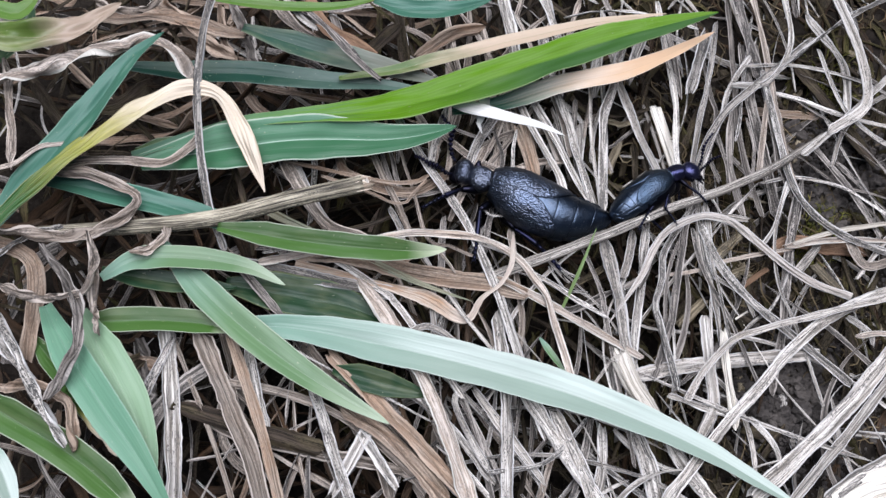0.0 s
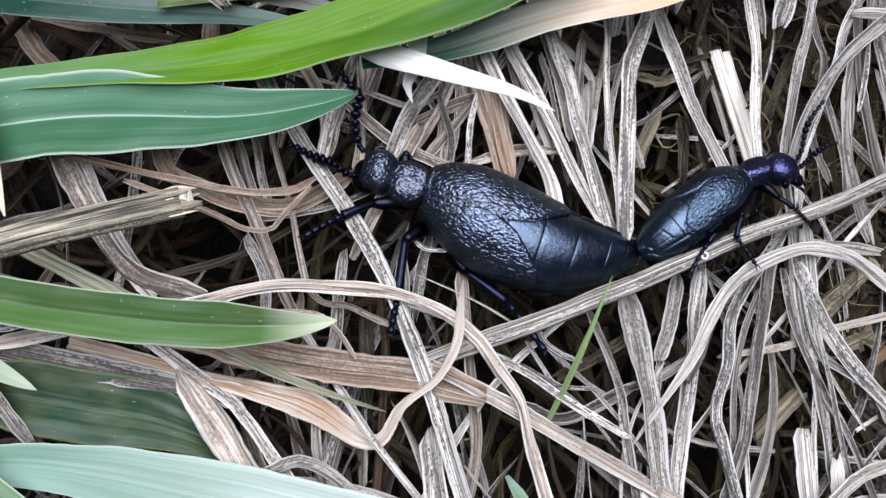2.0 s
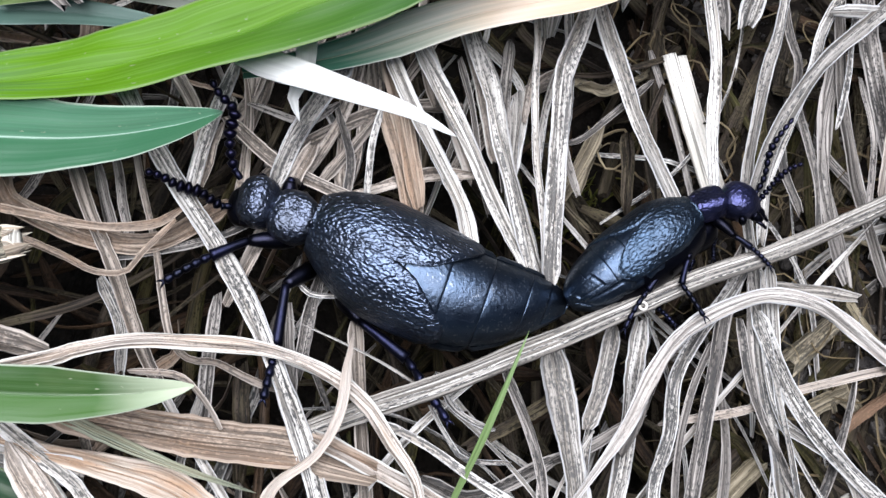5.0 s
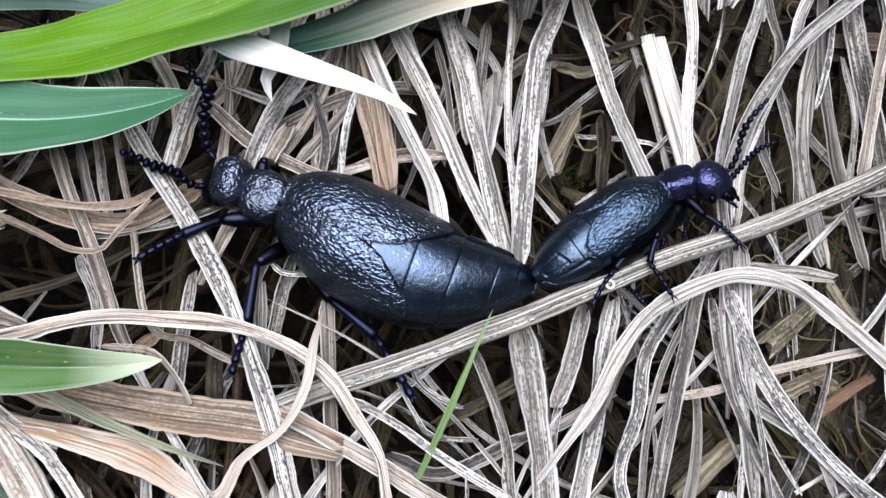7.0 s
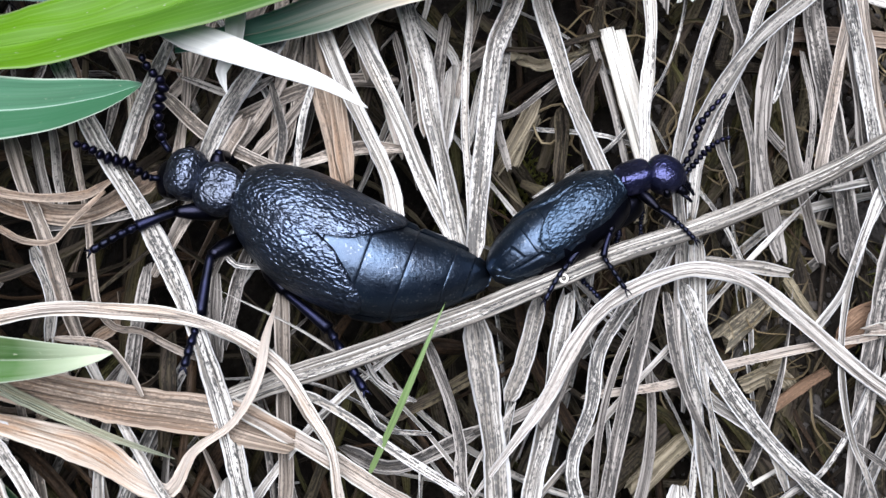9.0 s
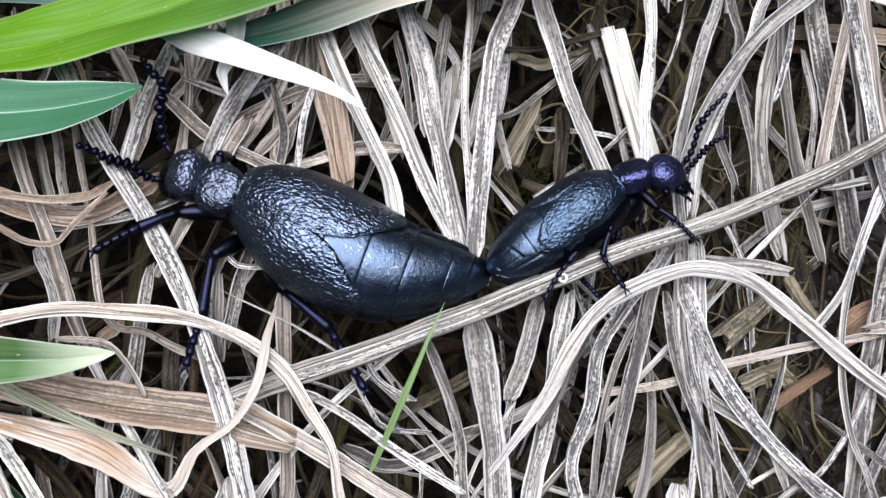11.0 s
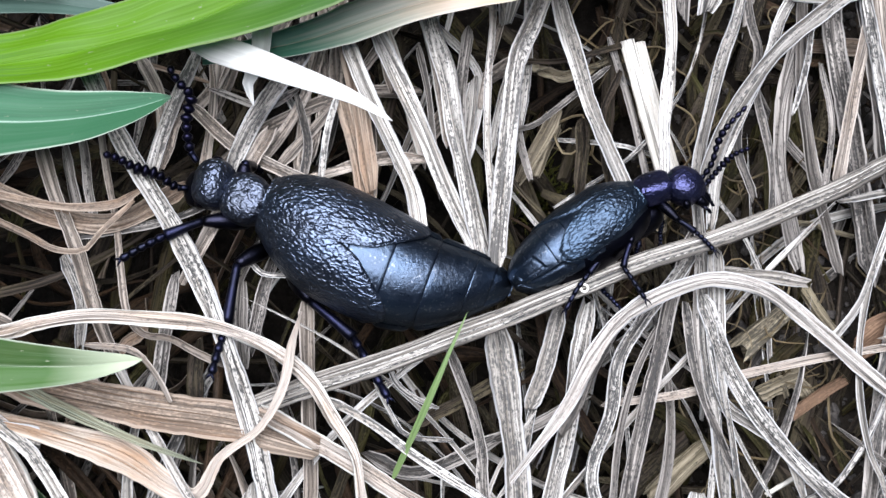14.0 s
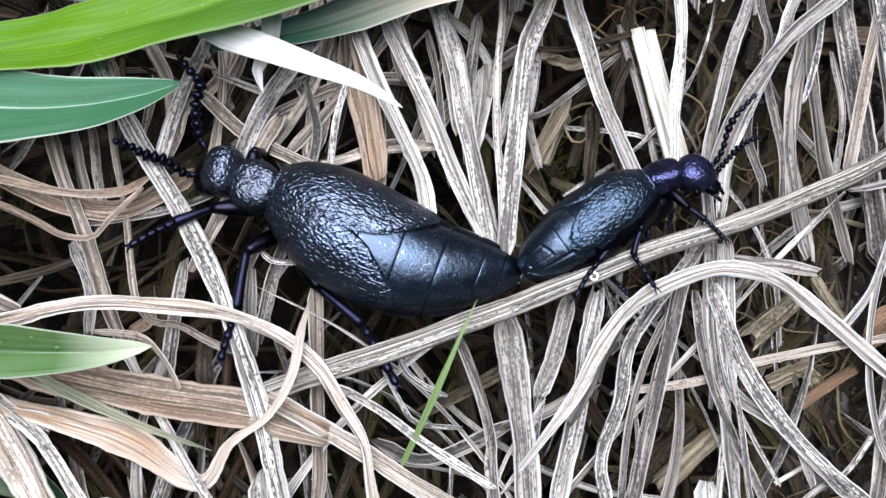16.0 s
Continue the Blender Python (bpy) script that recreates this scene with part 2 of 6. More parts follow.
STRAW = {
    "grey": (straw_material("weathered_straw", (0.67, 0.645, 0.605), (0.17, 0.155, 0.135), 1.0, (0.30, 0.25, 0.19), rim_light=0.5), "grey weathered dry grass blade with mildew specks"),
    "pale": (straw_material("bleached_straw", (0.75, 0.72, 0.675), (0.29, 0.265, 0.23), 0.9, (0.42, 0.35, 0.27), 0.3, rim_light=0.4), "bleached pale dry grass blade lying in the thatch"),
    "tan": (straw_material("tan_straw", (0.50, 0.44, 0.38), (0.12, 0.10, 0.082), 0.75, (0.32, 0.24, 0.175), 0.4, rim_light=0.6), "tan dry grass blade lying in the thatch"),
    "tanw": (straw_material("buff_straw", (0.67, 0.61, 0.55), (0.28, 0.235, 0.195), 0.6, (0.44, 0.32, 0.22), 0.45, 0.05, 0.8, 0.6), "buff dry grass blade arching over the thatch"),
    "brown": (straw_material("brown_straw", (0.39, 0.315, 0.245), (0.14, 0.10, 0.072), 0.5, (0.30, 0.185, 0.11), 0.6, 0.04, 0.8, 0.5), "brown dead grass leaf with coarse veins"),
    "olive": (straw_material("rotten_straw", (0.31, 0.265, 0.185), (0.09, 0.072, 0.045), 0.8, (0.20, 0.165, 0.09), 0.4, 0.0), "olive rotten stem piece on the soil"),
    # Mould specks, and a dark tone that also stands in for shade low down.
    "dark": (straw_material("mouldy_shaded_straw", (0.42, 0.385, 0.35), (0.06, 0.052, 0.045), 1.0, (0.08, 0.07, 0.06), 0.6, rim_light=0.6), "dark mould-speckled dry grass blade"),
    "white": (straw_material("white_straw", (0.86, 0.83, 0.77), (0.62, 0.58, 0.5), 0.15, (0.7, 0.6, 0.45), 0.2), "white bleached straw flake"),
    "cream": (straw_material("cream_straw", (0.78, 0.71, 0.6), (0.5, 0.42, 0.33), 0.1, (0.55, 0.38, 0.22), 0.3), "cream dry grass blade in the thatch"),
    "reddish": (straw_material("russet_leaf", (0.29, 0.19, 0.125), (0.17, 0.105, 0.07), 0.4, (0.22, 0.135, 0.08), 0.5, 0.0, 0.15), "russet dead leaf piece on the ground"),
    "fade": (straw_material("fading_green_straw", (0.47, 0.50, 0.38), (0.26, 0.29, 0.2), 0.2, (0.4, 0.33, 0.2), 0.5), "fading greenish grass leaf on the thatch"),
}
STRAW["stalk"] = (straw_material("stalk_straw", (0.74, 0.71, 0.66), (0.19, 0.17, 0.145), 1.0, (0.46, 0.39, 0.31), 0.2, 0.0, 1.25), "thick grooved dry stalk on which the beetle stands")
# Deep litter tones: decay plus the shade of the gaps put into the colour.
SHADED_DECAY = straw_material("shaded_decaying_straw", (0.062, 0.048, 0.036), (0.014, 0.011, 0.008), 0.8, (0.13, 0.11, 0.06), 0.5, 0.0)
SHADED_OLIVE = straw_material("shaded_olive_straw", (0.068, 0.053, 0.026), (0.016, 0.012, 0.006), 0.8, (0.1, 0.1, 0.03), 0.5, 0.0)
SHADED_BROWN = straw_material("shaded_brown_straw", (0.055, 0.038, 0.026), (0.012, 0.009, 0.006), 0.7, (0.13, 0.075, 0.038), 0.5, 0.0)
FIBRE = straw_material("loose_fibre", (0.21, 0.17, 0.105), (0.09, 0.07, 0.04), 0.3, (0.25, 0.18, 0.09), 0.5, 0.0)
STRAW["shaded_decay"] = (SHADED_DECAY, "decaying brown grass blade deep in the thatch, darkened for shade")
STRAW["stalkb"] = (STRAW["pale"][0], "upper bent part of a bleached dry stalk")
STRAW["curl"] = (straw_material("curled_straw", (0.54, 0.465, 0.385), (0.28, 0.215, 0.16), 0.4, (0.38, 0.22, 0.115), 0.85, 0.06, 0.5, 0.6, 0.5), "buff dry grass blade curled into a loop")
STRAW["arch"] = (straw_material("bright_straw", (0.74, 0.71, 0.665), (0.42, 0.38, 0.34), 0.5, (0.55, 0.46, 0.40), 0.4, 0.05, 0.8, 0.5), "bright bleached grass blade arching over the thatch")
STRAW["stem"] = (straw_material("stem_bark", (0.70, 0.65, 0.50), (0.05, 0.04, 0.028), 1.0, (0.16, 0.13, 0.08), 0.3, 0.0, 1.2), "broken woody stem with a frayed end")
STRAW["blade"] = (leaf_material("young_green", (0.17, 0.27, 0.09), (0.4, 0.5, 0.25), (0.4, 0.5, 0.25)), "small young green grass blade")

GREEN = {
    "bright": (leaf_material("bright_leaf", (0.145, 0.32, 0.004), (0.5, 0.6, 0.3), (0.25, 0.46, 0.06), patch=0.05, through=0.5, streak=0.4, gloss=0.5, half=(0.035, 0.11, 0.045), fold_shade_from=0.42, base=(0.17, 0.31, 0.21), base_to=0.3), "bright green grass leaf with fine parallel veins"),
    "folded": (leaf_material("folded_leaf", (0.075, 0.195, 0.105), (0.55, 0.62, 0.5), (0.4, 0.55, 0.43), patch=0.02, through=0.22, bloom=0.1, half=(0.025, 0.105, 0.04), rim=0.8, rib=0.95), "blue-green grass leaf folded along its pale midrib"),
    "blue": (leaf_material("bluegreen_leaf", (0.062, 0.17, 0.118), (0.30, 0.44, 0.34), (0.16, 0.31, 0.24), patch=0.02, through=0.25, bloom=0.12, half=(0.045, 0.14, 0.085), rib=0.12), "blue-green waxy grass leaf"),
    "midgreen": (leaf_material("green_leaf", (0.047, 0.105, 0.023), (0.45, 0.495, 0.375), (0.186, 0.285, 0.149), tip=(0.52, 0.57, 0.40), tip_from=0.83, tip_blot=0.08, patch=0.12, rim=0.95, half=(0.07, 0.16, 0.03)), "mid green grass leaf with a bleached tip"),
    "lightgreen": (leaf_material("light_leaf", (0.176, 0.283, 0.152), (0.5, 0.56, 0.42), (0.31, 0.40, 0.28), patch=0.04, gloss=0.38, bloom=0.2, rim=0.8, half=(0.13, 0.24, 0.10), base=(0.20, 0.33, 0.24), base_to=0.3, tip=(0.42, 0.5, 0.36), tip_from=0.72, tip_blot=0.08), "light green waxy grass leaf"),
    "teal": (leaf_material("teal_leaf", (0.155, 0.32, 0.205), (0.42, 0.54, 0.42), (0.25, 0.40, 0.30), patch=0.03, gloss=0.4, bloom=0.2), "waxy blue-green grass leaf folded over another"),
    "softgreen": (leaf_material("soft_green_leaf", (0.25, 0.385, 0.235), (0.5, 0.6, 0.42), (0.33, 0.46, 0.28), patch=0.03, gloss=0.4, bloom=0.25), "light green waxy grass leaf folded lengthwise"),
    # Paler past its green base: light caught there is put into the colour.
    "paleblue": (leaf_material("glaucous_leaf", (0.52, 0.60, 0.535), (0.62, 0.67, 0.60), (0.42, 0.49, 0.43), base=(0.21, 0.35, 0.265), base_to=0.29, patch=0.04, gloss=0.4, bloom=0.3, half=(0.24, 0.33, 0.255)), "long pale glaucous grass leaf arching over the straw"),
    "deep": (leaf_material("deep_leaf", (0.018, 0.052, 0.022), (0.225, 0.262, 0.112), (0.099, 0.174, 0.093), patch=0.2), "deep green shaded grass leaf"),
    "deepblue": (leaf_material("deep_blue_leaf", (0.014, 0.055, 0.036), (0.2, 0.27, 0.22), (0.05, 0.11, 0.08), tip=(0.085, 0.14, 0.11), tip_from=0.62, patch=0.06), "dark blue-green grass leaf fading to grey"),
    "bluefade": (leaf_material("fading_blue_leaf", (0.034, 0.085, 0.058), (0.3, 0.33, 0.26), (0.12, 0.19, 0.14), tip=(0.2, 0.215, 0.17), tip_from=0.55, patch=0.2), "blue-green grass leaf withering to tan"),
    "yellowing": (leaf_material("yellowing_leaf", (0.40, 0.37, 0.055), (0.56, 0.45, 0.28), (0.52, 0.42, 0.2), tip=(0.72, 0.63, 0.50), tip_from=0.5, base=(0.04, 0.11, 0.025), base_to=0.36, patch=0.25, streak=0.15), "grass leaf turning from green through yellow to tan"),
    "yellowtop": (leaf_material("yellow_edged_leaf", (0.10, 0.16, 0.030), (0.562, 0.51, 0.375), (0.341, 0.322, 0.155), tip=(0.42, 0.33, 0.25), tip_from=0.5, patch=0.4), "yellowing grass leaf with a withered tip"),
    "brightflat": (leaf_material("fresh_leaf", (0.099, 0.205, 0.031), (0.3, 0.375, 0.15), (0.186, 0.279, 0.093)), "fresh green grass leaf"),
    "brightfade": (leaf_material("half_dead_leaf", (0.090, 0.158, 0.040), (0.495, 0.45, 0.338), (0.279, 0.31, 0.155), tip=(0.56, 0.45, 0.33), tip_from=0.32, patch=0.3), "half withered grass leaf, green turning buff"),
    "faded": (leaf_material("withered_leaf", (0.72, 0.64, 0.54), (0.78, 0.74, 0.66), (0.55, 0.42, 0.30), tip=(0.66, 0.47, 0.30), tip_from=0.5, base=(0.06, 0.16, 0.105), base_to=0.36, patch=0.1, streak=0.3), "withered buff grass leaf with a green base"),
    "whiteblade": (leaf_material("white_leaf", (0.74, 0.73, 0.69), (0.85, 0.84, 0.8), (0.72, 0.7, 0.64), patch=0.0, through=0.2, streak=0.0, rib=0.0), "bleached white grass leaf tip"),
}
GREEN["whiteflake"] = (GREEN["whiteblade"][0], "bleached white curled grass flake")
# Soil near black: the shade of the deep gaps is put into its colour.
SOIL = soil_material("shaded_soil", (0.006, 0.005, 0.004), (0.022, 0.018, 0.014))
CRUMB = soil_material("dry_crumbs", (0.024, 0.02, 0.018), (0.08, 0.07, 0.061), 0.4)
SHELL = chitin_material("wrinkled_shell", (0.08, 0.093, 0.12), (0.088, 0.11, 0.156), 4700, 0.000105, 0.33, 0.6, 0.05)
SHELL_FINE = chitin_material("fine_wrinkled_shell", (0.042, 0.056, 0.078), (0.048, 0.072, 0.108), 5600, 0.00007, 0.38, 0.6, 0.06)
PITTED = chitin_material("pitted_shell", (0.072, 0.08, 0.098), (0.08, 0.092, 0.126), 4000, 0.00011, 0.36, 0.8, 0.08)
VIOLET = chitin_material("violet_shell", (0.042, 0.043, 0.076), (0.052, 0.054, 0.125), 4600, 0.00005, 0.36, 0.8, 0.1)
SMOOTH = chitin_material("smooth_shell", (0.051, 0.064, 0.088), (0.061, 0.084, 0.122), 3000, 0.000016, 0.33, 1.0, 0.5, 0.4)
BLACK = chitin_material("black_shell", (0.010, 0.010, 0.014), (0.016, 0.016, 0.026), 4000, 0.0, 0.34)
LIMB = chitin_material("leg_shell", (0.013, 0.014, 0.022), (0.019, 0.020, 0.044), 4000, 0.0, 0.40)
FEELER = chitin_material("feeler_shell", (0.010, 0.010, 0.016), (0.018, 0.017, 0.036), 4000, 0.0, 0.4)
MOSS = straw_material("moss_leaf", (0.17, 0.18, 0.045), (0.07, 0.08, 0.018), 0.2, (0.3, 0.25, 0.05), 0.4)


# ---- building helpers ----
def mesh_of(name, verts, faces, material, uvs=None, along=None, smooth=True):
    """A mesh from vertices in millimetres."""
    me = bpy.data.meshes.new(name)
    me.from_pydata([tuple(v) for v in np.asarray(verts) * MM], [], faces)
    me.materials.append(material)
    if smooth:
        me.polygons.foreach_set("use_smooth", [True] * len(me.polygons))
    if uvs is not None:
        loops = np.empty(len(me.loops), int)
        me.loops.foreach_get("vertex_index", loops)
        for layer, data in (("UVMap", uvs), ("Along", along)):
            if data is not None:
                me.uv_layers.new(name=layer).data.foreach_set("uv", np.asarray(data, float)[loops].ravel())
    me.update()
    return me


def part(name, me, parent, label="", at=None):
    """Links a mesh as one part under a thing or under a part."""
    ob = new(name, me)
    ob.parent = parent
    if at is not None:
        ob.location = Vector(at) * MM
    return tagged(ob, label)


def spline(pts, n):
    """Points evenly along a smooth curve through the given ones."""
    p = np.asarray(pts, float)
    if len(p) == 2:
        return p[0] + (p[1] - p[0]) * np.linspace(0, 1, n)[:, None]
    q = np.vstack([2 * p[0] - p[1], p, 2 * p[-1] - p[-2]])
    out = []
    for i in range(len(p) - 1):
        t = np.linspace(0, 1, 24, endpoint=False)[:, None]
        a, b, c, d = q[i : i + 4]
        out.append(0.5 * (2 * b + (c - a) * t + (2 * a - 5 * b + 4 * c - d) * t**2 + (3 * b - a - 3 * c + d) * t**3))
    fine = np.vstack(out + [p[-1:]])
    s = np.r_[0, np.cumsum(np.linalg.norm(np.diff(fine, axis=0), axis=1))]
    return np.stack([np.interp(np.linspace(0, s[-1], n), s, fine[:, k]) for k in range(3)], 1)


def ribbon(pts, width, profile, cols, step, thick, arch=0.0, keel=0.0, roll=None, ribs=0.0, ragged=0.03, seed=0, wobble=0.0, jag=0.0, edges=None, crease=0.0, sway=0.0):
    """A closed thin blade swept along a curve. crease: depth of uneven lengthwise folds; sway: slow change of width and lie. profile(s): share of the width at s (0..1); arch: the middle raised; keel: the middle sunk;
    roll: degrees of turn about the curve, from end to end; ribs: height of the lengthwise ribs."""
    r = np.random.default_rng(seed)
    length = np.linalg.norm(np.diff(np.asarray(pts, float), axis=0), axis=1).sum()
    n = max(6, int(length / step) + 1)
    c = spline(pts, n)
    s = np.linspace(0, 1, n)
    if wobble:
        for k in range(3):
            c[:, k] += np.interp(s, np.linspace(0, 1, max(4, n // 5)), r.normal(0, wobble, max(4, n // 5)))
    t = np.gradient(c, axis=0)
    t /= np.linalg.norm(t, axis=1)[:, None] + 1e-9
    up = np.tile([0.0, 0.0, 1.0], (n, 1))
    side = np.cross(t, up)
    side /= np.linalg.norm(side, axis=1)[:, None] + 1e-9
    for i in range(1, n):
        if side[i] @ side[i - 1] < 0 and abs(t[i, 2]) > 0.7:
            side[i] *= -1
    nor = np.cross(side, t)
    mm = s * length
    q = np.random.default_rng(seed + 77)

    def waves(low, high, count):
        return sum(np.sin(2 * math.pi * (mm / q.uniform(low, high) + q.random())) for _ in range(count)) / count

    if roll is not None or sway:
        a = np.interp(s, np.linspace(0, 1, len(roll)), roll) if roll is not None else np.zeros(n)
        a = np.radians(a + (90 * sway * waves(6, 22, 3) if sway else 0))[:, None]
        side, nor = side * np.cos(a) + nor * np.sin(a), nor * np.cos(a) - side * np.sin(a)
    w = width / 2 * np.array([profile(x) for x in s]) * (1 + r.normal(0, ragged, n))
    if sway:
        w = w * (1 + sway * waves(5, 18, 3))
    u = np.linspace(-1, 1, cols)
    lift = np.tile(arch * (1 - u**2) + keel * np.abs(u) + ribs * r.uniform(-1, 1, cols), (n, 1))
    if crease:
        for _ in range(5):
            k, g = q.uniform(5, 26), q.uniform(0.25, 1.0) * q.choice((-1, 1))
            lift += crease * 0.5 * np.sin(2 * math.pi * (mm[:, None] / k * q.choice((-1, 1)) + g * u[None] + q.random()))
        lift += crease * 0.35 * np.sin(2 * math.pi * (u[None] * q.uniform(1.3, 2.2) + 0.3 * np.sin(mm / q.uniform(4, 9))[:, None]))
    top = c[:, None] + side[:, None] * (w[:, None] * u)[..., None] + nor[:, None] * (w[:, None] * lift)[..., None]
    if jag:
        for k, way in ((0, -1), (n - 1, 1)):
            top[k] += (t[k] * way)[None] * (np.interp(u, (-1, r.uniform(-0.6, 0.6), 1), r.uniform(-0.3, 1.0, 3)) * jag * width + r.uniform(-0.06, 0.06, cols) * width)[:, None]
            mid = top[k].mean(0)
            top[k] = mid + (top[k] - mid) * 0.6
    th = thick * np.clip(w / (width / 2), 0.15, 1)[:, None, None] * (1 - 0.6 * u**2)[None, :, None]
    low = top - nor[:, None] * th
    ring = np.concatenate([top, low[:, ::-1]], 1)
    m = 2 * cols
    verts = ring.reshape(-1, 3)
    i, j = np.meshgrid(np.arange(n - 1), np.arange(m), indexing="ij")
    a, b = i * m + j, i * m + (j + 1) % m
    faces = np.stack([a, b, b + m, a + m], -1).reshape(-1, 4)
    un = np.concatenate([(u + 1) / 2, ((u + 1) / 2)[::-1]])
    uv = np.stack([np.tile(un * width, (n, 1)), np.tile((s * length)[:, None], (1, m))], -1).reshape(-1, 2)
    al = np.stack([np.tile(un, (n, 1)), np.tile(s[:, None], (1, m))], -1).reshape(-1, 2)
    caps = [list(range(m)), list(range((n - 1) * m, n * m))[::-1]]
    if edges is not None:
        edges.append(top + nor[:, None] * 0.02)
    return verts, faces.tolist() + caps, uv, al


def even(s):
    return 1.0


def pointed(start, end):
    """Tapers to a point from `end` on, and from the base up to `start`."""

    def share(s):
        a = 1.0 if s >= start else 0.35 + 0.65 * s / start
        b = 1.0 if s <= end else max(0.03, ((1 - s) / (1 - end)) ** 0.62)
        return a * b

    return share


def tube(pts, radii, n=10, steps=None, flat=1.0):
    """A rounded limb along a curve with the given radii."""
    steps = steps or max(6, 5 * (len(pts) - 1))
    c = spline(pts, steps)
    rr = np.interp(np.linspace(0, 1, steps), np.linspace(0, 1, len(radii)), radii)
    t = np.gradient(c, axis=0)
    t /= np.linalg.norm(t, axis=1)[:, None]
    ref = np.array([0.0, 0.0, 1.0]) if abs(t[0, 2]) < 0.9 else np.array([1.0, 0.0, 0.0])
    verts, faces = [], []
    for k in range(steps):
        a = np.cross(t[k], ref)
        a /= np.linalg.norm(a)
        b = np.cross(a, t[k])
        for i in range(n):
            q = 2 * math.pi * i / n
            verts.append(c[k] + rr[k] * (a * math.cos(q) + flat * b * math.sin(q)))
    for k in range(steps - 1):
        for i in range(n):
            j = (i + 1) % n
            faces.append((k * n + i, k * n + j, (k + 1) * n + j, (k + 1) * n + i))
    faces.append(tuple(range(n))[::-1])
    faces.append(tuple(range((steps - 1) * n, steps * n)))
    return np.array(verts), faces


def rib_on(owner, line, radius, mat, name):
    """A thin rib lying along a blade."""
    line = np.asarray(line)[::2]
    if len(line) < 4:
        return
    v, f = tube(line, [radius * 0.7, radius, radius, radius * 0.4], 6, len(line), 0.6)
    s = np.repeat(np.linspace(0, 1, len(line)), 6)
    span = np.linalg.norm(np.diff(line, axis=0), axis=1).sum()
    part(name, mesh_of(name, v, f, mat, np.stack([np.tile(np.arange(6) * 0.1, len(line)), s * span], 1), np.stack([np.full(len(s), 0.5), s], 1)), owner)


def chunk(pts, width, seed, flat=0.55):
    """A blunt broken piece of stem: an uneven ribbed prism with rough ends."""
    r = np.random.default_rng(seed)
    n, k = 14, 7
    line = spline(pts, k)
    way = (line[-1] - line[0]) / np.linalg.norm(line[-1] - line[0])
    side = np.cross(way, (0, 0, 1))
    side /= np.linalg.norm(side)
    top = np.cross(side, way)
    tilt = r.uniform(-0.35, 0.35)
    side, top = side * math.cos(tilt) + top * math.sin(tilt), top * math.cos(tilt) - side * math.sin(tilt)
    q = np.linspace(0, 2 * math.pi, n, endpoint=False)
    shape = r.uniform(0.8, 1.12, n)
    out = (np.cos(q) / (np.abs(np.cos(q)) ** 4 + np.abs(np.sin(q)) ** 4) ** 0.25)[:, None] * side + flat * (np.sin(q) / (np.abs(np.cos(q)) ** 4 + np.abs(np.sin(q)) ** 4) ** 0.25)[:, None] * top
    v = line[:, None] + out[None] * (width / 2 * shape * 0.95)[None, :, None] * np.linspace(1, r.uniform(0.75, 1.0), k)[:, None, None]
    v += r.normal(0, 0.02 * width, v.shape)
    for e in (0, -1):
        v[e] += way * r.normal(0, 0.22 * width, n)[:, None]
    f = [(i * n + j, i * n + (j + 1) % n, (i + 1) * n + (j + 1) % n, (i + 1) * n + j) for i in range(k - 1) for j in range(n)]
    f += [list(range(n))[::-1], list(range((k - 1) * n, k * n))]
    span = np.linalg.norm(line[-1] - line[0])
    uv = np.stack([np.tile(np.abs(np.arange(n) - n / 2) / n * 3 * width, k), np.repeat(np.linspace(0, span, k), n)], 1)
    al = np.stack([np.full(n * k, 0.5), np.repeat(np.linspace(0, 1, k), n)], 1)
    return v.reshape(-1, 3), f, uv, al


count = 0


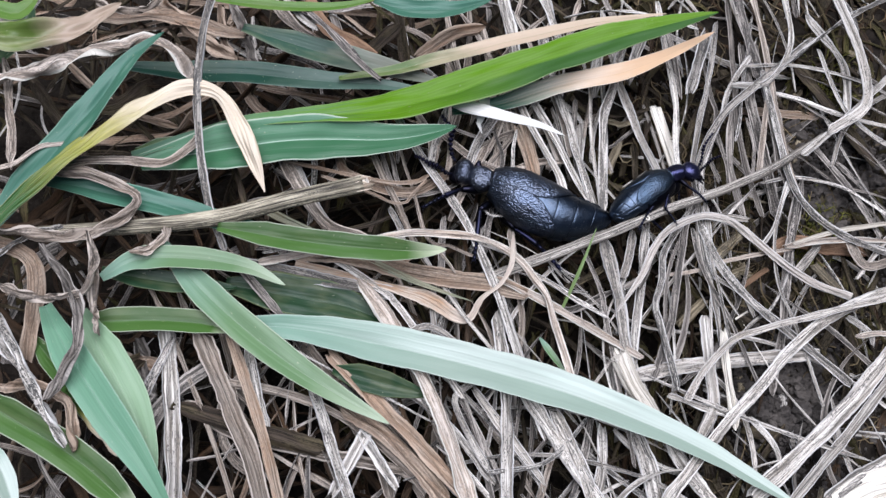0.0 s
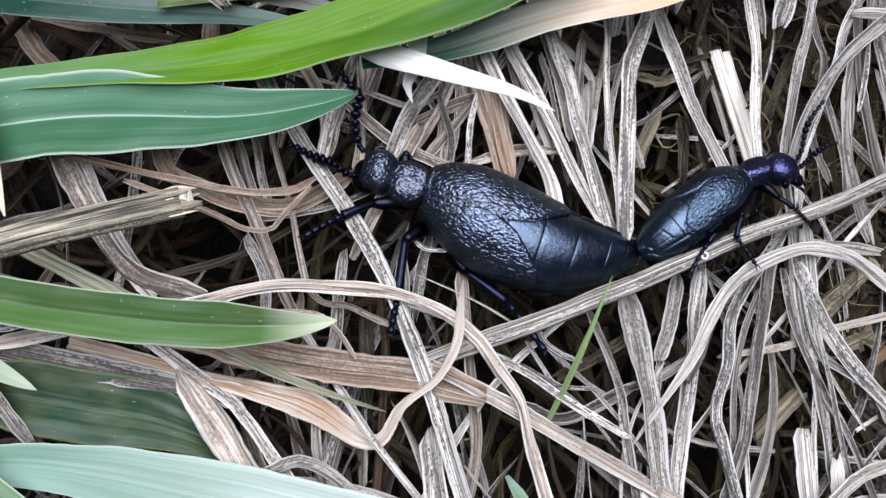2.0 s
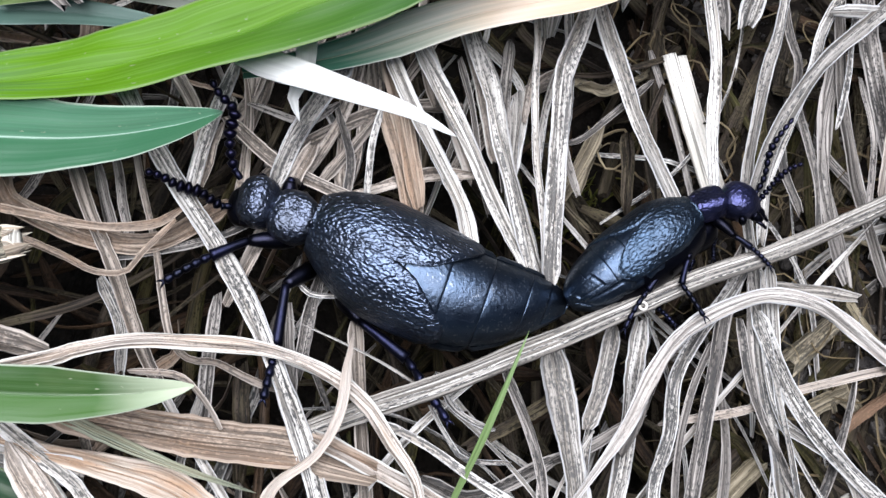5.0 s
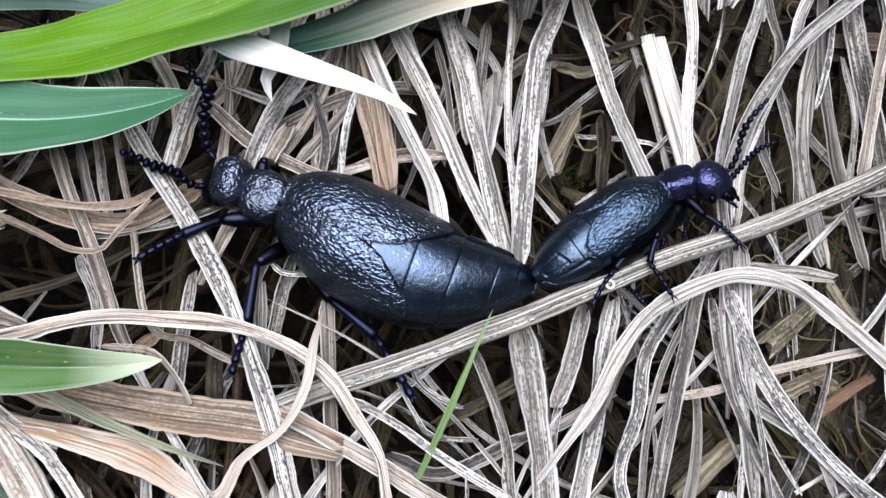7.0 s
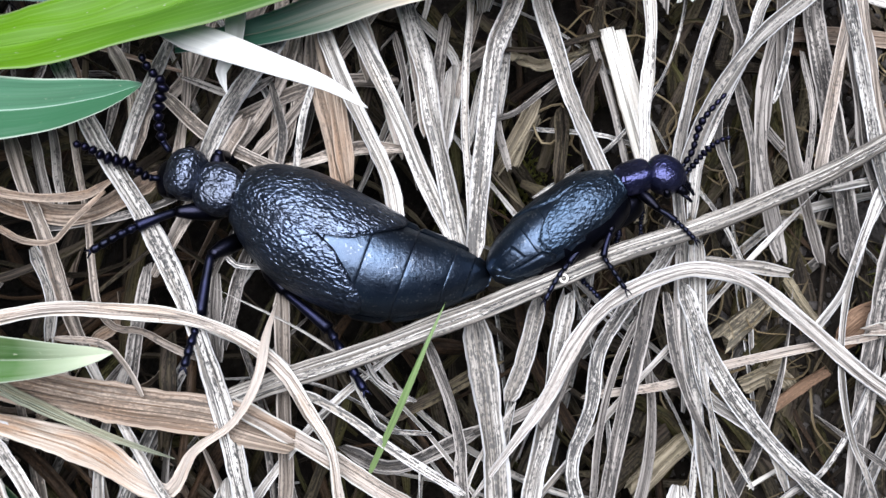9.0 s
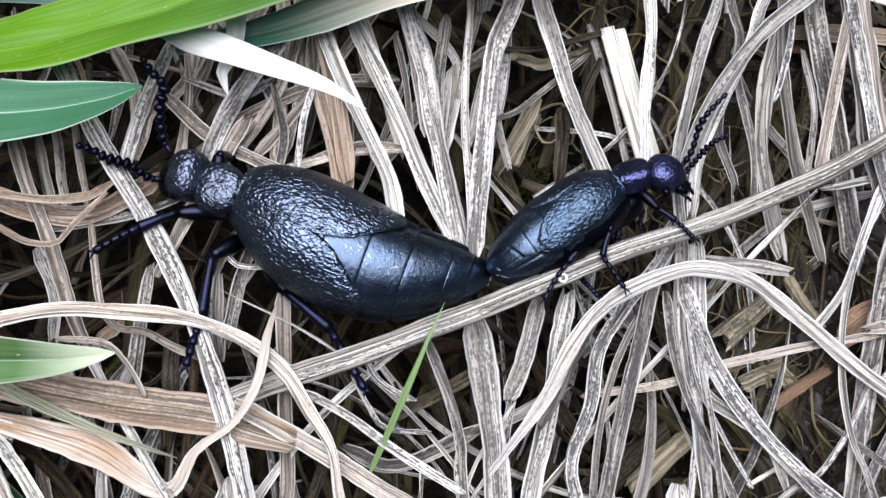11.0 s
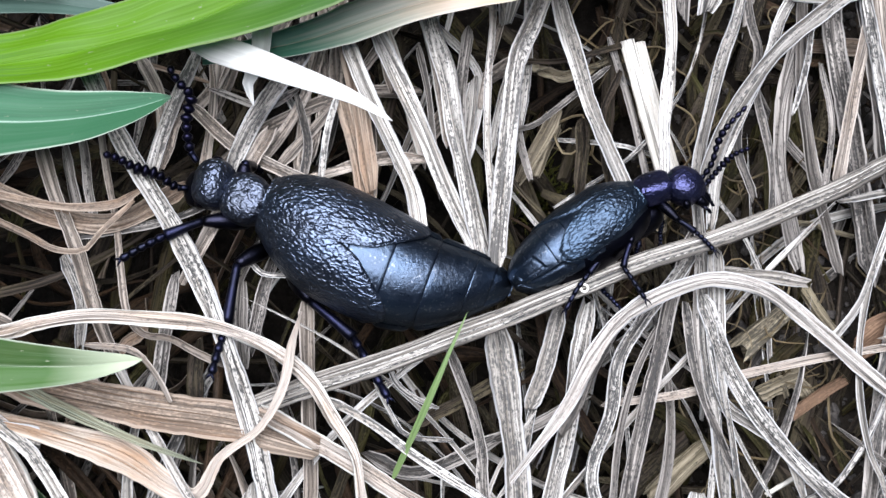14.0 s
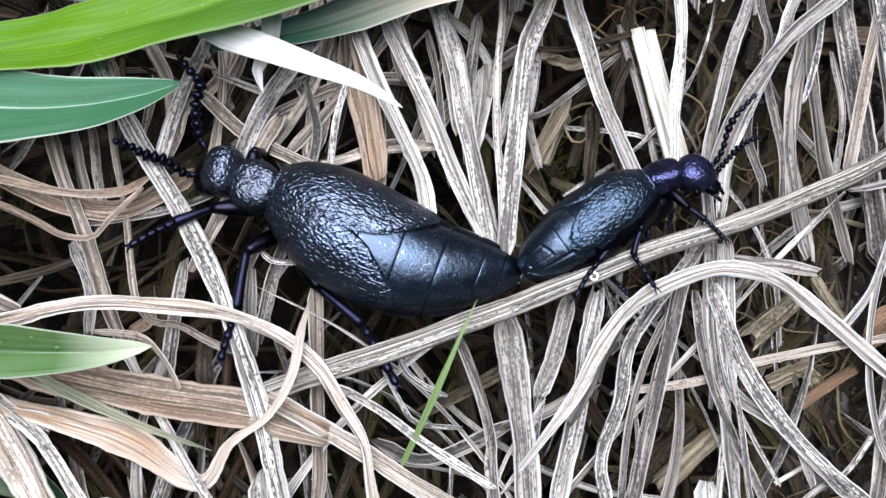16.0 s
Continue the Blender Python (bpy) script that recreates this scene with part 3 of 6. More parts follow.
def straw(kind, width, pts, how=""):
    """A dry blade of the thatch as a thing of its own; places and width in millimetres."""
    global count
    count += 1
    r = np.random.default_rng(100 + count)
    mat, label = STRAW[kind]
    lie = r.uniform(-16, 16)
    roll, arch, keel, thick, ribs, prof, cols, step = [lie, lie + r.uniform(-25, 25)], r.uniform(-0.3, 0.34), 0.0, 0.07, 0.05, even, 13, 0.7
    name, cat, edges = "dry_grass_blade", "dry grass", []
    if kind in ("stalk", "stalkb"):
        roll, arch, thick, ribs, cols, name, cat = [0, 8], 0.42, 0.55, 0.07, 15, "dry_stalk", "plant stalk"
        prof = (lambda s: 1 - 0.28 * s * s) if kind == "stalk" else even
    elif kind == "blade":
        roll, arch, prof, name, cat = [20, 35], 0.15, pointed(0.05, 0.5), "young_grass_blade", "grass"
    elif kind == "curl":
        roll, arch, cols, step = [-10, -15, 10, 32, 25, -5, -30, 40, 55, 25, 10], 0.16, 13, 0.5
        prof = lambda s: float(np.interp(s, (0, 0.2, 0.34, 0.46, 0.56, 0.63, 0.72, 0.9, 1.0), (0.75, 0.6, 0.75, 1.0, 0.8, 0.42, 0.4, 0.36, 0.05)))
    elif kind == "reddish":
        name, cat = "dead_leaf", "dead leaf"
    if how == "wide":
        roll, arch, ribs, cols = [r.uniform(-6, 6), r.uniform(-8, 8)], 0.12, 0.03, 19
    elif how == "thin":
        arch, cols = 0.3, 5
    elif how == "chip":
        thick, arch, ribs, cols, step, name, cat = 0.55 * width, 0.3, 0.1, 13, 0.4, "straw_chip", "straw piece"
        roll = [r.uniform(-12, 12)] * 2
    elif how == "stem":
        thick, arch, ribs, cols, name, cat = 0.7, 0.5, 0.06, 11, "dry_stalk", "plant stalk"
    elif how == "crisp":
        a = r.uniform(-50, 50)
        roll, arch, ribs, cols, step = [a + q for q in r.uniform(-75, 75, 9)], r.uniform(0.2, 0.6), 0.1, 13, 0.45
    elif how == "point":
        prof = pointed(0.05, 0.35)
    elif how == "point0":
        prof = lambda s: 0.12 + 0.88 * min(1, s / 0.22) ** 0.8
    v, f, uv, al = ribbon(pts, width, prof, cols, step, thick, arch, keel, roll, ribs, 0.035, count, 0.16 if how == "crisp" else 0.05, (0.3 if how == "chip" else 1.1) if prof is even else 0.0, edges, 0.1 if kind in ("stalk", "stalkb", "curl") or how == "wide" else 0.5 if how == "crisp" else 0.18, 0.04 if kind in ("stalk", "stalkb", "curl", "blade") else 0.13)
    if how == "chip":
        v, f, uv, al = chunk(pts, width, count)
    ob = new(name, mesh_of(name, v, f, mat, uv, al, how != "chip"))
    if width > 0.8 and kind != "stalk" and how in ("", "crisp", "point", "point0") and kind not in ("tanw", "curl", "arch"):
        for k in (cols // 3, cols - 1 - cols // 3):
            rib_on(ob, edges[0][:, k], 0.035, mat, "vein")
    elif kind == "stalk" or how == "wide" or (kind in ("tanw", "curl", "arch") and width > 0.9):
        for k in range(2, cols - 2, 3):
            rib_on(ob, edges[0][:, k], 0.09 if kind == "stalk" else 0.05, mat, "rib" if kind == "stalk" else "vein")
    return tagged(ob, label, cat, "straw of the thatch")


def woody_stem(width, pts):
    """The broken woody stem: ribbed bark, a pale core and splinters at the broken end."""
    ob = new("broken_stalk")
    line = spline(pts, 46)
    n = 18
    r = np.random.default_rng(9)
    v, f = tube(line, [width * 0.34, width * 0.46, width * 0.5, width * 0.5], n, 46, 0.85)
    rib = 1 + r.uniform(-0.09, 0.09, n)
    ring = v.reshape(46, n, 3)
    ring = line[:, None] + (ring - line[:, None]) * rib[None, :, None]
    uv = np.stack([np.tile(np.arange(n) / n * width * 3, 46), np.repeat(np.linspace(0, 62, 46), n)], 1)
    part("bark", mesh_of("bark", ring.reshape(-1, 3), f, STRAW["stem"][0], uv, uv), ob)
    v, f = tube(line[-4:] + 0.9 * (line[-1] - line[-2]), [width * 0.44, width * 0.42, width * 0.4, width * 0.3], 14, 6, 0.85)
    part("core", mesh_of("core", v, f, STRAW["white"][0], v[:, :2] * 2, v[:, :2] * 0.1), ob, "pale splintered core")
    end, way = line[-1], (line[-1] - line[-3]) / np.linalg.norm(line[-1] - line[-3])
    out = np.cross(way, (0, 0, 1))
    for k in range(9):
        a = 2 * math.pi * k / 9
        at = end + 0.38 * width * (out * math.cos(a) + np.array([0, 0, 1]) * math.sin(a))
        l = r.uniform(0.5, 2.3)
        v, f, uv, al = ribbon([at - 1.5 * way, at, at + 0.8 * l * way + r.normal(0, 0.2, 3)], r.uniform(0.4, 0.9), pointed(0.1, 0.55), 5, 0.5, 0.25, 0.2, 0, [r.uniform(-60, 60)] * 2, 0.05, 0.1, k)
        part("splinter", mesh_of("splinter", v, f, STRAW["cream"][0], uv, al), ob)
    return tagged(ob, "broken woody stalk with dark ribbed bark and a splintered pale end", "plant stalk")


def leaf(kind, width, pts, how=""):
    """A living or withering grass leaf as a thing of its own."""
    global count
    count += 1
    r = np.random.default_rng(500 + count)
    mat, label = GREEN[kind]
    roll, keel, arch, prof = [r.uniform(-8, 8), r.uniform(-12, 12)], 0.42, 0.06, pointed(0.25, 0.55)
    if how == "nopoint":
        prof = pointed(0.2, 0.95)
    if kind in ("yellowing", "whiteblade"):
        prof, keel, arch = pointed(0.2, 0.3), 0.0, 0.16
    if kind == "yellowing":
        roll = [-10, 0, 25, 10, -20, -30]
        prof = lambda s: float(np.interp(s, (0, 0.3, 0.5, 0.62, 0.73, 0.84, 0.92, 1.0), (0.5, 0.8, 1.0, 0.95, 0.55, 0.9, 0.72, 0.05)))
    if kind == "midgreen":
        prof = pointed(0.2, 0.72)
    if kind == "whiteflake":
        prof, roll = pointed(0.02, 0.25), [-30, -20, 10, 35]
    if kind == "bright":
        roll, keel = [30, 20, 8, 0], 0.3
        prof = lambda s: float(np.interp(s, (0, 0.28, 0.42, 0.58, 0.8, 0.92, 0.97, 1.0), (0.3, 0.5, 0.9, 1.0, 0.82, 0.46, 0.23, 0.03)))
    edges = []
    v, f, uv, al = ribbon(pts, width, prof, 21, 0.8, 0.16, arch, keel, roll, 0.012, 0.006, count, 0.02, 0.0, edges, {"yellowing": 0.22, "bright": 0.05, "blue": 0.06, "yellowtop": 0.2}.get(kind, 0.02), 0.03)
    ob = new("grass_leaf", mesh_of("grass_leaf", v, f, mat, uv, al))
    if kind not in ("whiteflake", "whiteblade"):
        rib_on(ob, edges[0][: int(len(edges[0]) * 0.93), 10], 0.05 if keel else 0.025, mat, "midrib")
    return tagged(ob, label, "grass leaf", "leaves of the grass tussock")


# ---- ground ----
def ground_height(x, y):
    h = -45.0 + 25.0 / (1 + math.exp(-(x + 42) / 5)) + 15.0 / (1 + math.exp(-(x - 6) / 4)) + 1.4 / (1 + math.exp((y + 14) / 4)) / (1 + math.exp(-(x - 5) / 5))
    p = Vector((x, y, 0))
    return h + 1.6 * noise.noise(p * 0.07) + 0.8 * noise.noise(p * 0.21) + 0.45 * noise.noise(p * 0.6) + 0.22 * noise.noise(p * 1.5)


def build_ground():
    near = np.arange(-110, 71, 0.9)
    far = np.array([6, 15, 35, 80, 180, 400, 900, 2500, 8000, 40000.0])
    xs = np.r_[-110 - far[::-1], near, 70 + far]
    ys = np.r_[-80 - far[::-1], np.arange(-80, 71, 0.9), 70 + far]
    v = [(x, y, ground_height(x, y) if -112 < x < 72 and -82 < y < 72 else (-5.5 if x > 6 else -45.0)) for y in ys for x in xs]
    n = len(xs)
    f = [(j * n + i, j * n + i + 1, (j + 1) * n + i + 1, (j + 1) * n + i) for j in range(len(ys) - 1) for i in range(n - 1)]
    return tagged(new("ground", mesh_of("ground", v, f, SOIL)), "crumbly soil under the dry grass, darkened for shade", "soil", kind="structure")


build_ground()


def joined(name, pieces, mat, label, cat, smooth=True):
    vs, fs, us, als, k = [], [], [], [], 0
    for v, f, u, a in pieces:
        vs.append(v), us.append(u), als.append(a)
        fs += [[i + k for i in face] for face in f]
        k += len(v)
    ob = new(name, mesh_of(name, np.vstack(vs), fs, mat, np.vstack(us), np.vstack(als), smooth))
    return tagged(ob, label, cat, kind="stuff")


def bare(x, y):
    """How bare the soil lies at a place, 0 to 1."""
    a = math.exp(-(((x - 21) / 9) ** 2 + ((y + 27) / 8) ** 2))
    b = math.exp(-(((x - 36) / 8) ** 2 + ((y - 11) / 9) ** 2))
    return min(1, 1.1 * a + b)


def litter(number, mat, name, label, width, length, low, high, bend, step, seed, curl=0.0, thick=0.1, west=-105):
    r = np.random.default_rng(seed)
    made = []
    while len(made) < number:
        x, y = r.uniform(west, 62), r.uniform(-62, 58)
        if r.random() < bare(x, y):
            continue
        lean = 105 if x > -35 else 125
        a = radians(r.normal(lean, 26) if r.random() < 0.7 else r.uniform(0, 180))
        if r.random() < 0.25:
            a = radians(r.normal(70, 14))
        l, w = r.uniform(*length), r.uniform(*width)
        z = r.uniform(low, high)
        if x < -40:
            if r.random() < 0.6:
                continue
            z -= r.uniform(3, 12)
        base = max(ground_height(x, y) + 0.3, z)
        p = []
        turn = r.normal(0, bend)
        for s in np.linspace(-0.5, 0.5, 5):
            aa = a + turn * s + curl * r.normal()
            p.append((x + math.cos(aa) * l * s, y + math.sin(aa) * l * s, base + r.normal(0, 0.5) * (1.0 if high > -1 else 0.6)))
        if thick > 0.3:
            made.append(chunk(p, w, int(r.integers(1e9)), r.uniform(0.4, 0.8)))
            continue
        lie = r.uniform(-30, 30)
        made.append(ribbon(p, w, even if r.random() < 0.7 else pointed(0.1, 0.5), 5 if thick < 0.3 else 9, step, thick * max(1.0, w), r.uniform(-0.1, 0.3), 0, [lie, lie + r.uniform(-50, 50)], 0.05, 0.05, int(r.integers(1e9)), 0.08, 0.4, None, 0.3, 0.15))
    return joined(name, made, mat, label, "dry grass", thick < 0.3)


litter(50, STRAW["dark"][0], "straw_litter", "mouldy straw litter under the blades, darkened for shade", (0.4, 1.3), (12, 34), -14, -4.5, 0.6, 2.0, 12)
# Low litter is coloured near black to carry the shade between the blades.
litter(520, SHADED_DECAY, "straw_litter", "decaying brown straw litter on the soil, darkened for shade", (0.3, 1.2), (10, 34), -18, -3.5, 0.6, 2.0, 13)
litter(330, SHADED_OLIVE, "straw_litter", "olive rotten straw litter on the soil, darkened for shade", (0.3, 1.4), (6, 22), -18, -3.5, 0.5, 2.0, 14)
litter(300, SHADED_BROWN, "straw_litter", "brown straw litter on the soil, darkened for shade", (0.3, 1.1), (5, 22), -17, -3.0, 0.7, 1.5, 18)
litter(34, STRAW["grey"][0], "straw_litter", "grey weathered straw litter under the top layer", (0.4, 1.2), (14, 42), -9.0, -2.5, 0.5, 2.0, 11)
litter(16, STRAW["pale"][0], "straw_litter", "bleached pale straw litter", (0.2, 0.6), (12, 34), -7, -0.8, 0.6, 1.6, 15)
litter(34, STRAW["grey"][0], "straw_litter", "thin grey straw strands among the blades", (0.15, 0.4), (12, 40), -6.0, -1.0, 0.9, 1.4, 27)
litter(700, FIBRE, "straw_fibres", "fine curly straw fibres between the blades", (0.06, 0.2), (3, 10), -7, -3.0, 2.6, 0.7, 16, 0.3, 0.1, 0)
litter(60, STRAW["olive"][0], "wood_chunks", "small olive rotten stem bits on the soil", (0.4, 1.3), (1.5, 6), -8, -4.0, 0.15, 0.6, 21, 0.0, 0.5, 5)
litter(90, SHADED_OLIVE, "wood_chunks", "chunky olive rotten stem pieces on the soil, darkened for shade", (0.7, 1.9), (2, 7), -8, -4.0, 0.15, 0.6, 19, 0.0, 0.5, 4)
litter(140, SHADED_DECAY, "wood_chunks", "chunky brown rotten stem pieces on the soil, darkened for shade", (0.6, 2.0), (2, 8), -8, -4.0, 0.15, 0.6, 20, 0.0, 0.5, 4)


def loose_strands(number, mat, label, seed, width, box=None, lean=(100, 40), lie_at=(-2.5, 1.5), twist=60, single=False):
    """Loose curved straws over the thatch, away from the beetles, or within a box of the plan."""
    r = np.random.default_rng(seed)
    made = []
    while len(made) < number:
        x, y = (r.uniform(-32, 66), r.uniform(-64, 58)) if box is None else (r.uniform(box[0], box[1]), r.uniform(box[2], box[3]))
        if box is None and (y > -23 and x < 33 and y < 31 or (y > 20 and x < -5) or r.random() < 4.0 * bare(x, y)):
            continue
        a, l, turn, z = radians(r.normal(*lean)), r.uniform(10, 45), r.normal(0, 0.8), r.uniform(*lie_at)
        q, p = np.array([x, y, z]), []
        for s in np.linspace(0, 1, 6):
            p.append(q.copy())
            aa = a + turn * s
            q = q + np.array([math.cos(aa), math.sin(aa), 0]) * l / 5 + np.array([0, 0, r.normal(0, 0.35)])
        lie = r.uniform(-25, 25)
        made.append(ribbon(p, r.uniform(*width), even if r.random() < 0.6 else pointed(0.1, 0.5), 7, 1.2, 0.07, r.uniform(-0.2, 0.35), 0, [lie, lie + r.uniform(-twist, twist)], 0.05, 0.05, int(r.integers(1e9)), 0.06, 0.8, None, 0.3, 0.16))
    if single:
        for v, f, uv, al in made:
            tagged(new("dry_grass_blade", mesh_of("dry_grass_blade", v, f, mat, uv, al)), label, "dry grass", "loose straws")
        return None
    return joined("loose_straw", made, mat, label, "dry grass")


loose_strands(90, STRAW["pale"][0], "loose bleached straws curving over the thatch", 61, (0.2, 0.8))
loose_strands(70, STRAW["grey"][0], "loose grey straws curving over the thatch", 62, (0.25, 1.2))
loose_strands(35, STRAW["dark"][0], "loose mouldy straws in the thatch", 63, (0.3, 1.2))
loose_strands(28, STRAW["tan"][0], "tan straw lying under the long leaf", 64, (0.4, 1.5), (-72, -18, -62, -22), (105, 22), (-6.0, -1.0), 60, True)
loose_strands(34, SHADED_BROWN, "brown straw lying under the long leaf, darkened for shade", 65, (0.3, 1.4), (-75, -18, -62, -20), (100, 35), (-7.0, -1.5), 60, True)
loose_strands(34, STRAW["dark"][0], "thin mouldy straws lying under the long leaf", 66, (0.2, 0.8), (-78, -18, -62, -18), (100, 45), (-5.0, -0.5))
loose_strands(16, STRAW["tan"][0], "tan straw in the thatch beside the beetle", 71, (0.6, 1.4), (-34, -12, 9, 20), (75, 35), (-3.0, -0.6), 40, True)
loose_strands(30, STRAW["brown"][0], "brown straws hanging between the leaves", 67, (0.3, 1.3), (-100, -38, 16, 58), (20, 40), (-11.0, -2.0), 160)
loose_strands(35, SHADED_DECAY, "rotting straws hanging between the leaves, darkened for shade", 68, (0.3, 1.2), (-100, -38, -12, 58), (60, 50), (-8.0, -1.0), 160)


def dead_leaves(number, mat, label, seed, low, high):
    """Crinkled dead leaves hanging in the tussock."""
    r = np.random.default_rng(seed)
    made = []
    for _ in range(number):
        x, y = r.uniform(-105, -30), r.uniform(-62, 58)
        a, l, z = r.uniform(0, math.pi) if r.random() < 0.5 else radians(r.normal(20, 25)), r.uniform(10, 38), r.uniform(low, high) - 4 * (x > -42)
        turn, p = r.normal(0, 0.9), []
        for s in np.linspace(-0.5, 0.5, 7):
            aa = a + turn * s + r.normal(0, 0.12)
            p.append((x + math.cos(aa) * l * s, y + math.sin(aa) * l * s, z + 2.0 * math.sin(3 * s + a) + r.normal(0, 0.5)))
        roll = np.cumsum(r.normal(0, 45, 5)) + r.uniform(-40, 40)
        made.append(ribbon(p, r.uniform(0.5, 2.2), even if r.random() < 0.5 else pointed(0.1, 0.4), 7, 0.8, 0.07, r.uniform(0.1, 0.5), 0, roll, 0.09, 0.06, int(r.integers(1e9)), 0.1, 0.5))
    return joined("dead_leaves", made, mat, label, "dry grass")


# The tussock's inner shade is put into the brown of these leaves.
dead_leaves(170, SHADED_BROWN, "brown crinkled dead leaves inside the tussock, darkened for shade", 51, -24, -5)
dead_leaves(30, STRAW["dark"][0], "mouldy grey crinkled dead leaves inside the tussock", 52, -20, -6)
dead_leaves(50, STRAW["brown"][0], "brown crinkled dead leaves inside the tussock", 53, -16, -4)


# ---- beetles ----
def loft(rings, n=28):
    """rings: (centre, half width, half height) along the x axis; gives a closed body."""
    verts, faces = [], []
    for c, a, b in rings:
        for i in range(n):
            t = 2 * math.pi * i / n
            verts.append((c[0], c[1] + a * math.sin(t), c[2] + b * math.cos(t)))
    for k in range(len(rings) - 1):
        for i in range(n):
            j = (i + 1) % n
            faces.append((k * n + i, k * n + j, (k + 1) * n + j, (k + 1) * n + i))
    faces.append(tuple(range(n))[::-1])
    faces.append(tuple(range((len(rings) - 1) * n, len(rings) * n)))
    return np.array(verts), faces


def merged(pieces):
    vs, fs, k = [], [], 0
    for v, f in pieces:
        vs.append(np.asarray(v))
        fs += [tuple(i + k for i in face) for face in f]
        k += len(v)
    return np.vstack(vs), fs


def ball(c, r, n=12, m=8):
    verts = [(c[0] + r[0] * math.sin(math.pi * k / m) * math.cos(2 * math.pi * i / n), c[1] + r[1] * math.sin(math.pi * k / m) * math.sin(2 * math.pi * i / n), c[2] + r[2] * math.cos(math.pi * k / m)) for k in range(m + 1) for i in range(n)]
    faces = [(k * n + i, k * n + (i + 1) % n, (k + 1) * n + (i + 1) % n, (k + 1) * n + i) for k in range(m) for i in range(n)]
    return np.array(verts), faces


def antenna(owner, pts, size, kink=()):
    """A string of eleven beads; its own origin at the base. kink: the beads that are swollen."""
    base = np.array(pts[0])
    c = spline(np.array(pts) - base, 12)
    v, f = tube([c[0] - 0.25 * (c[1] - c[0]), c[0], c[1]], [0.5 * size, 0.62 * size, 0.55 * size, 0.75 * size])
    root = part("antenna", mesh_of("antenna", v, f, LIMB), owner, at=base)
    for k in range(1, 11):
        a, b = c[k], c[k + 1]
        s = size * (1.25 if k in kink else 1.0) * (1.0 if k < 8 else 0.9 - 0.08 * (k - 8))
        end = 0.3 if k == 10 else 0.5
        v, f = tube([a, a + 0.3 * (b - a), a + 0.68 * (b - a), b + 0.06 * (b - a)], [0.3 * s, 0.88 * s, s, end * 0.8 * s], 10, 7)
        part("antenna_segment", mesh_of("antenna_segment", v, f, FEELER), root)
    return root


def leg(owner, pts, thick):
    """Femur, tibia with its spurs and a tarsus of five joints with claws."""
    a, b, c, d = (np.array(p) for p in pts)
    mid = (a + b) / 2 + np.array([0, 0, 0.25])
    v, f = tube([a, mid, b], [0.75 * thick, 1.1 * thick, 1.0 * thick, 0.62 * thick])
    femur = part("leg", mesh_of("femur", v, f, BLACK), owner)
    v, f = tube([b, (b + c) / 2 + np.array([0, 0, 0.12]), c], [0.5 * thick, 0.55 * thick, 0.62 * thick, 0.75 * thick])
    spurs = [tube([c, c + 0.3 * (d - c) / np.linalg.norm(d - c) * 1.6 + np.array([0, 0, k])], [0.16 * thick, 0.04 * thick], 6, 3) for k in (-0.25, 0.2)]
    part("tibia", mesh_of("tibia", *merged([(v, f)] + spurs), LIMB), femur)
    line = spline([c, (c + d) / 2 + np.array([0, 0, 0.2]), d], 6)
    for k in range(5):
        p, q = line[k], line[k + 1]
        v, f = tube([p, p + 0.4 * (q - p), p + 0.85 * (q - p), q], [0.36 * thick, 0.45 * thick, 0.58 * thick, 0.4 * thick], 8, 6)
        part("tarsus_joint", mesh_of("tarsus_joint", v, f, LIMB), femur)
    way = (line[5] - line[4]) / np.linalg.norm(line[5] - line[4])
    out = np.cross(way, (0, 0, 1))
    for s in (-1, 1):
        v, f = tube([d, d + 0.35 * way + s * 0.22 * out, d + 0.55 * way + s * 0.3 * out - np.array([0, 0, 0.25])], [0.2 * thick, 0.14 * thick, 0.03 * thick], 6, 5)
        part("claw", mesh_of("claw", v, f, LIMB), femur)
    return femur


def body_shape(length, wide, high, sag, bow=0.0, blunt=2.2):
    """Half width and half height of the abdomen at x (0 at the front, -length at the tip)."""

    def at(x):
        s = min(1, max(0, -x / length))
        front = 0.54 + 0.46 * math.sin(math.pi / 2 * min(1, s / 0.3)) ** 0.9
        back = 1.0 if s < 0.38 else max(0.015, 1 - ((s - 0.38) / 0.635) ** blunt) ** (1.45 / blunt)
        return wide * front * back, high * front * back, bow * (math.sin(math.pi * min(1, s * 1.02)) + 0.3 * math.exp(-(((s - 0.66) / 0.2) ** 2)) - 0.45 * s**5), -sag * s**2

    return at


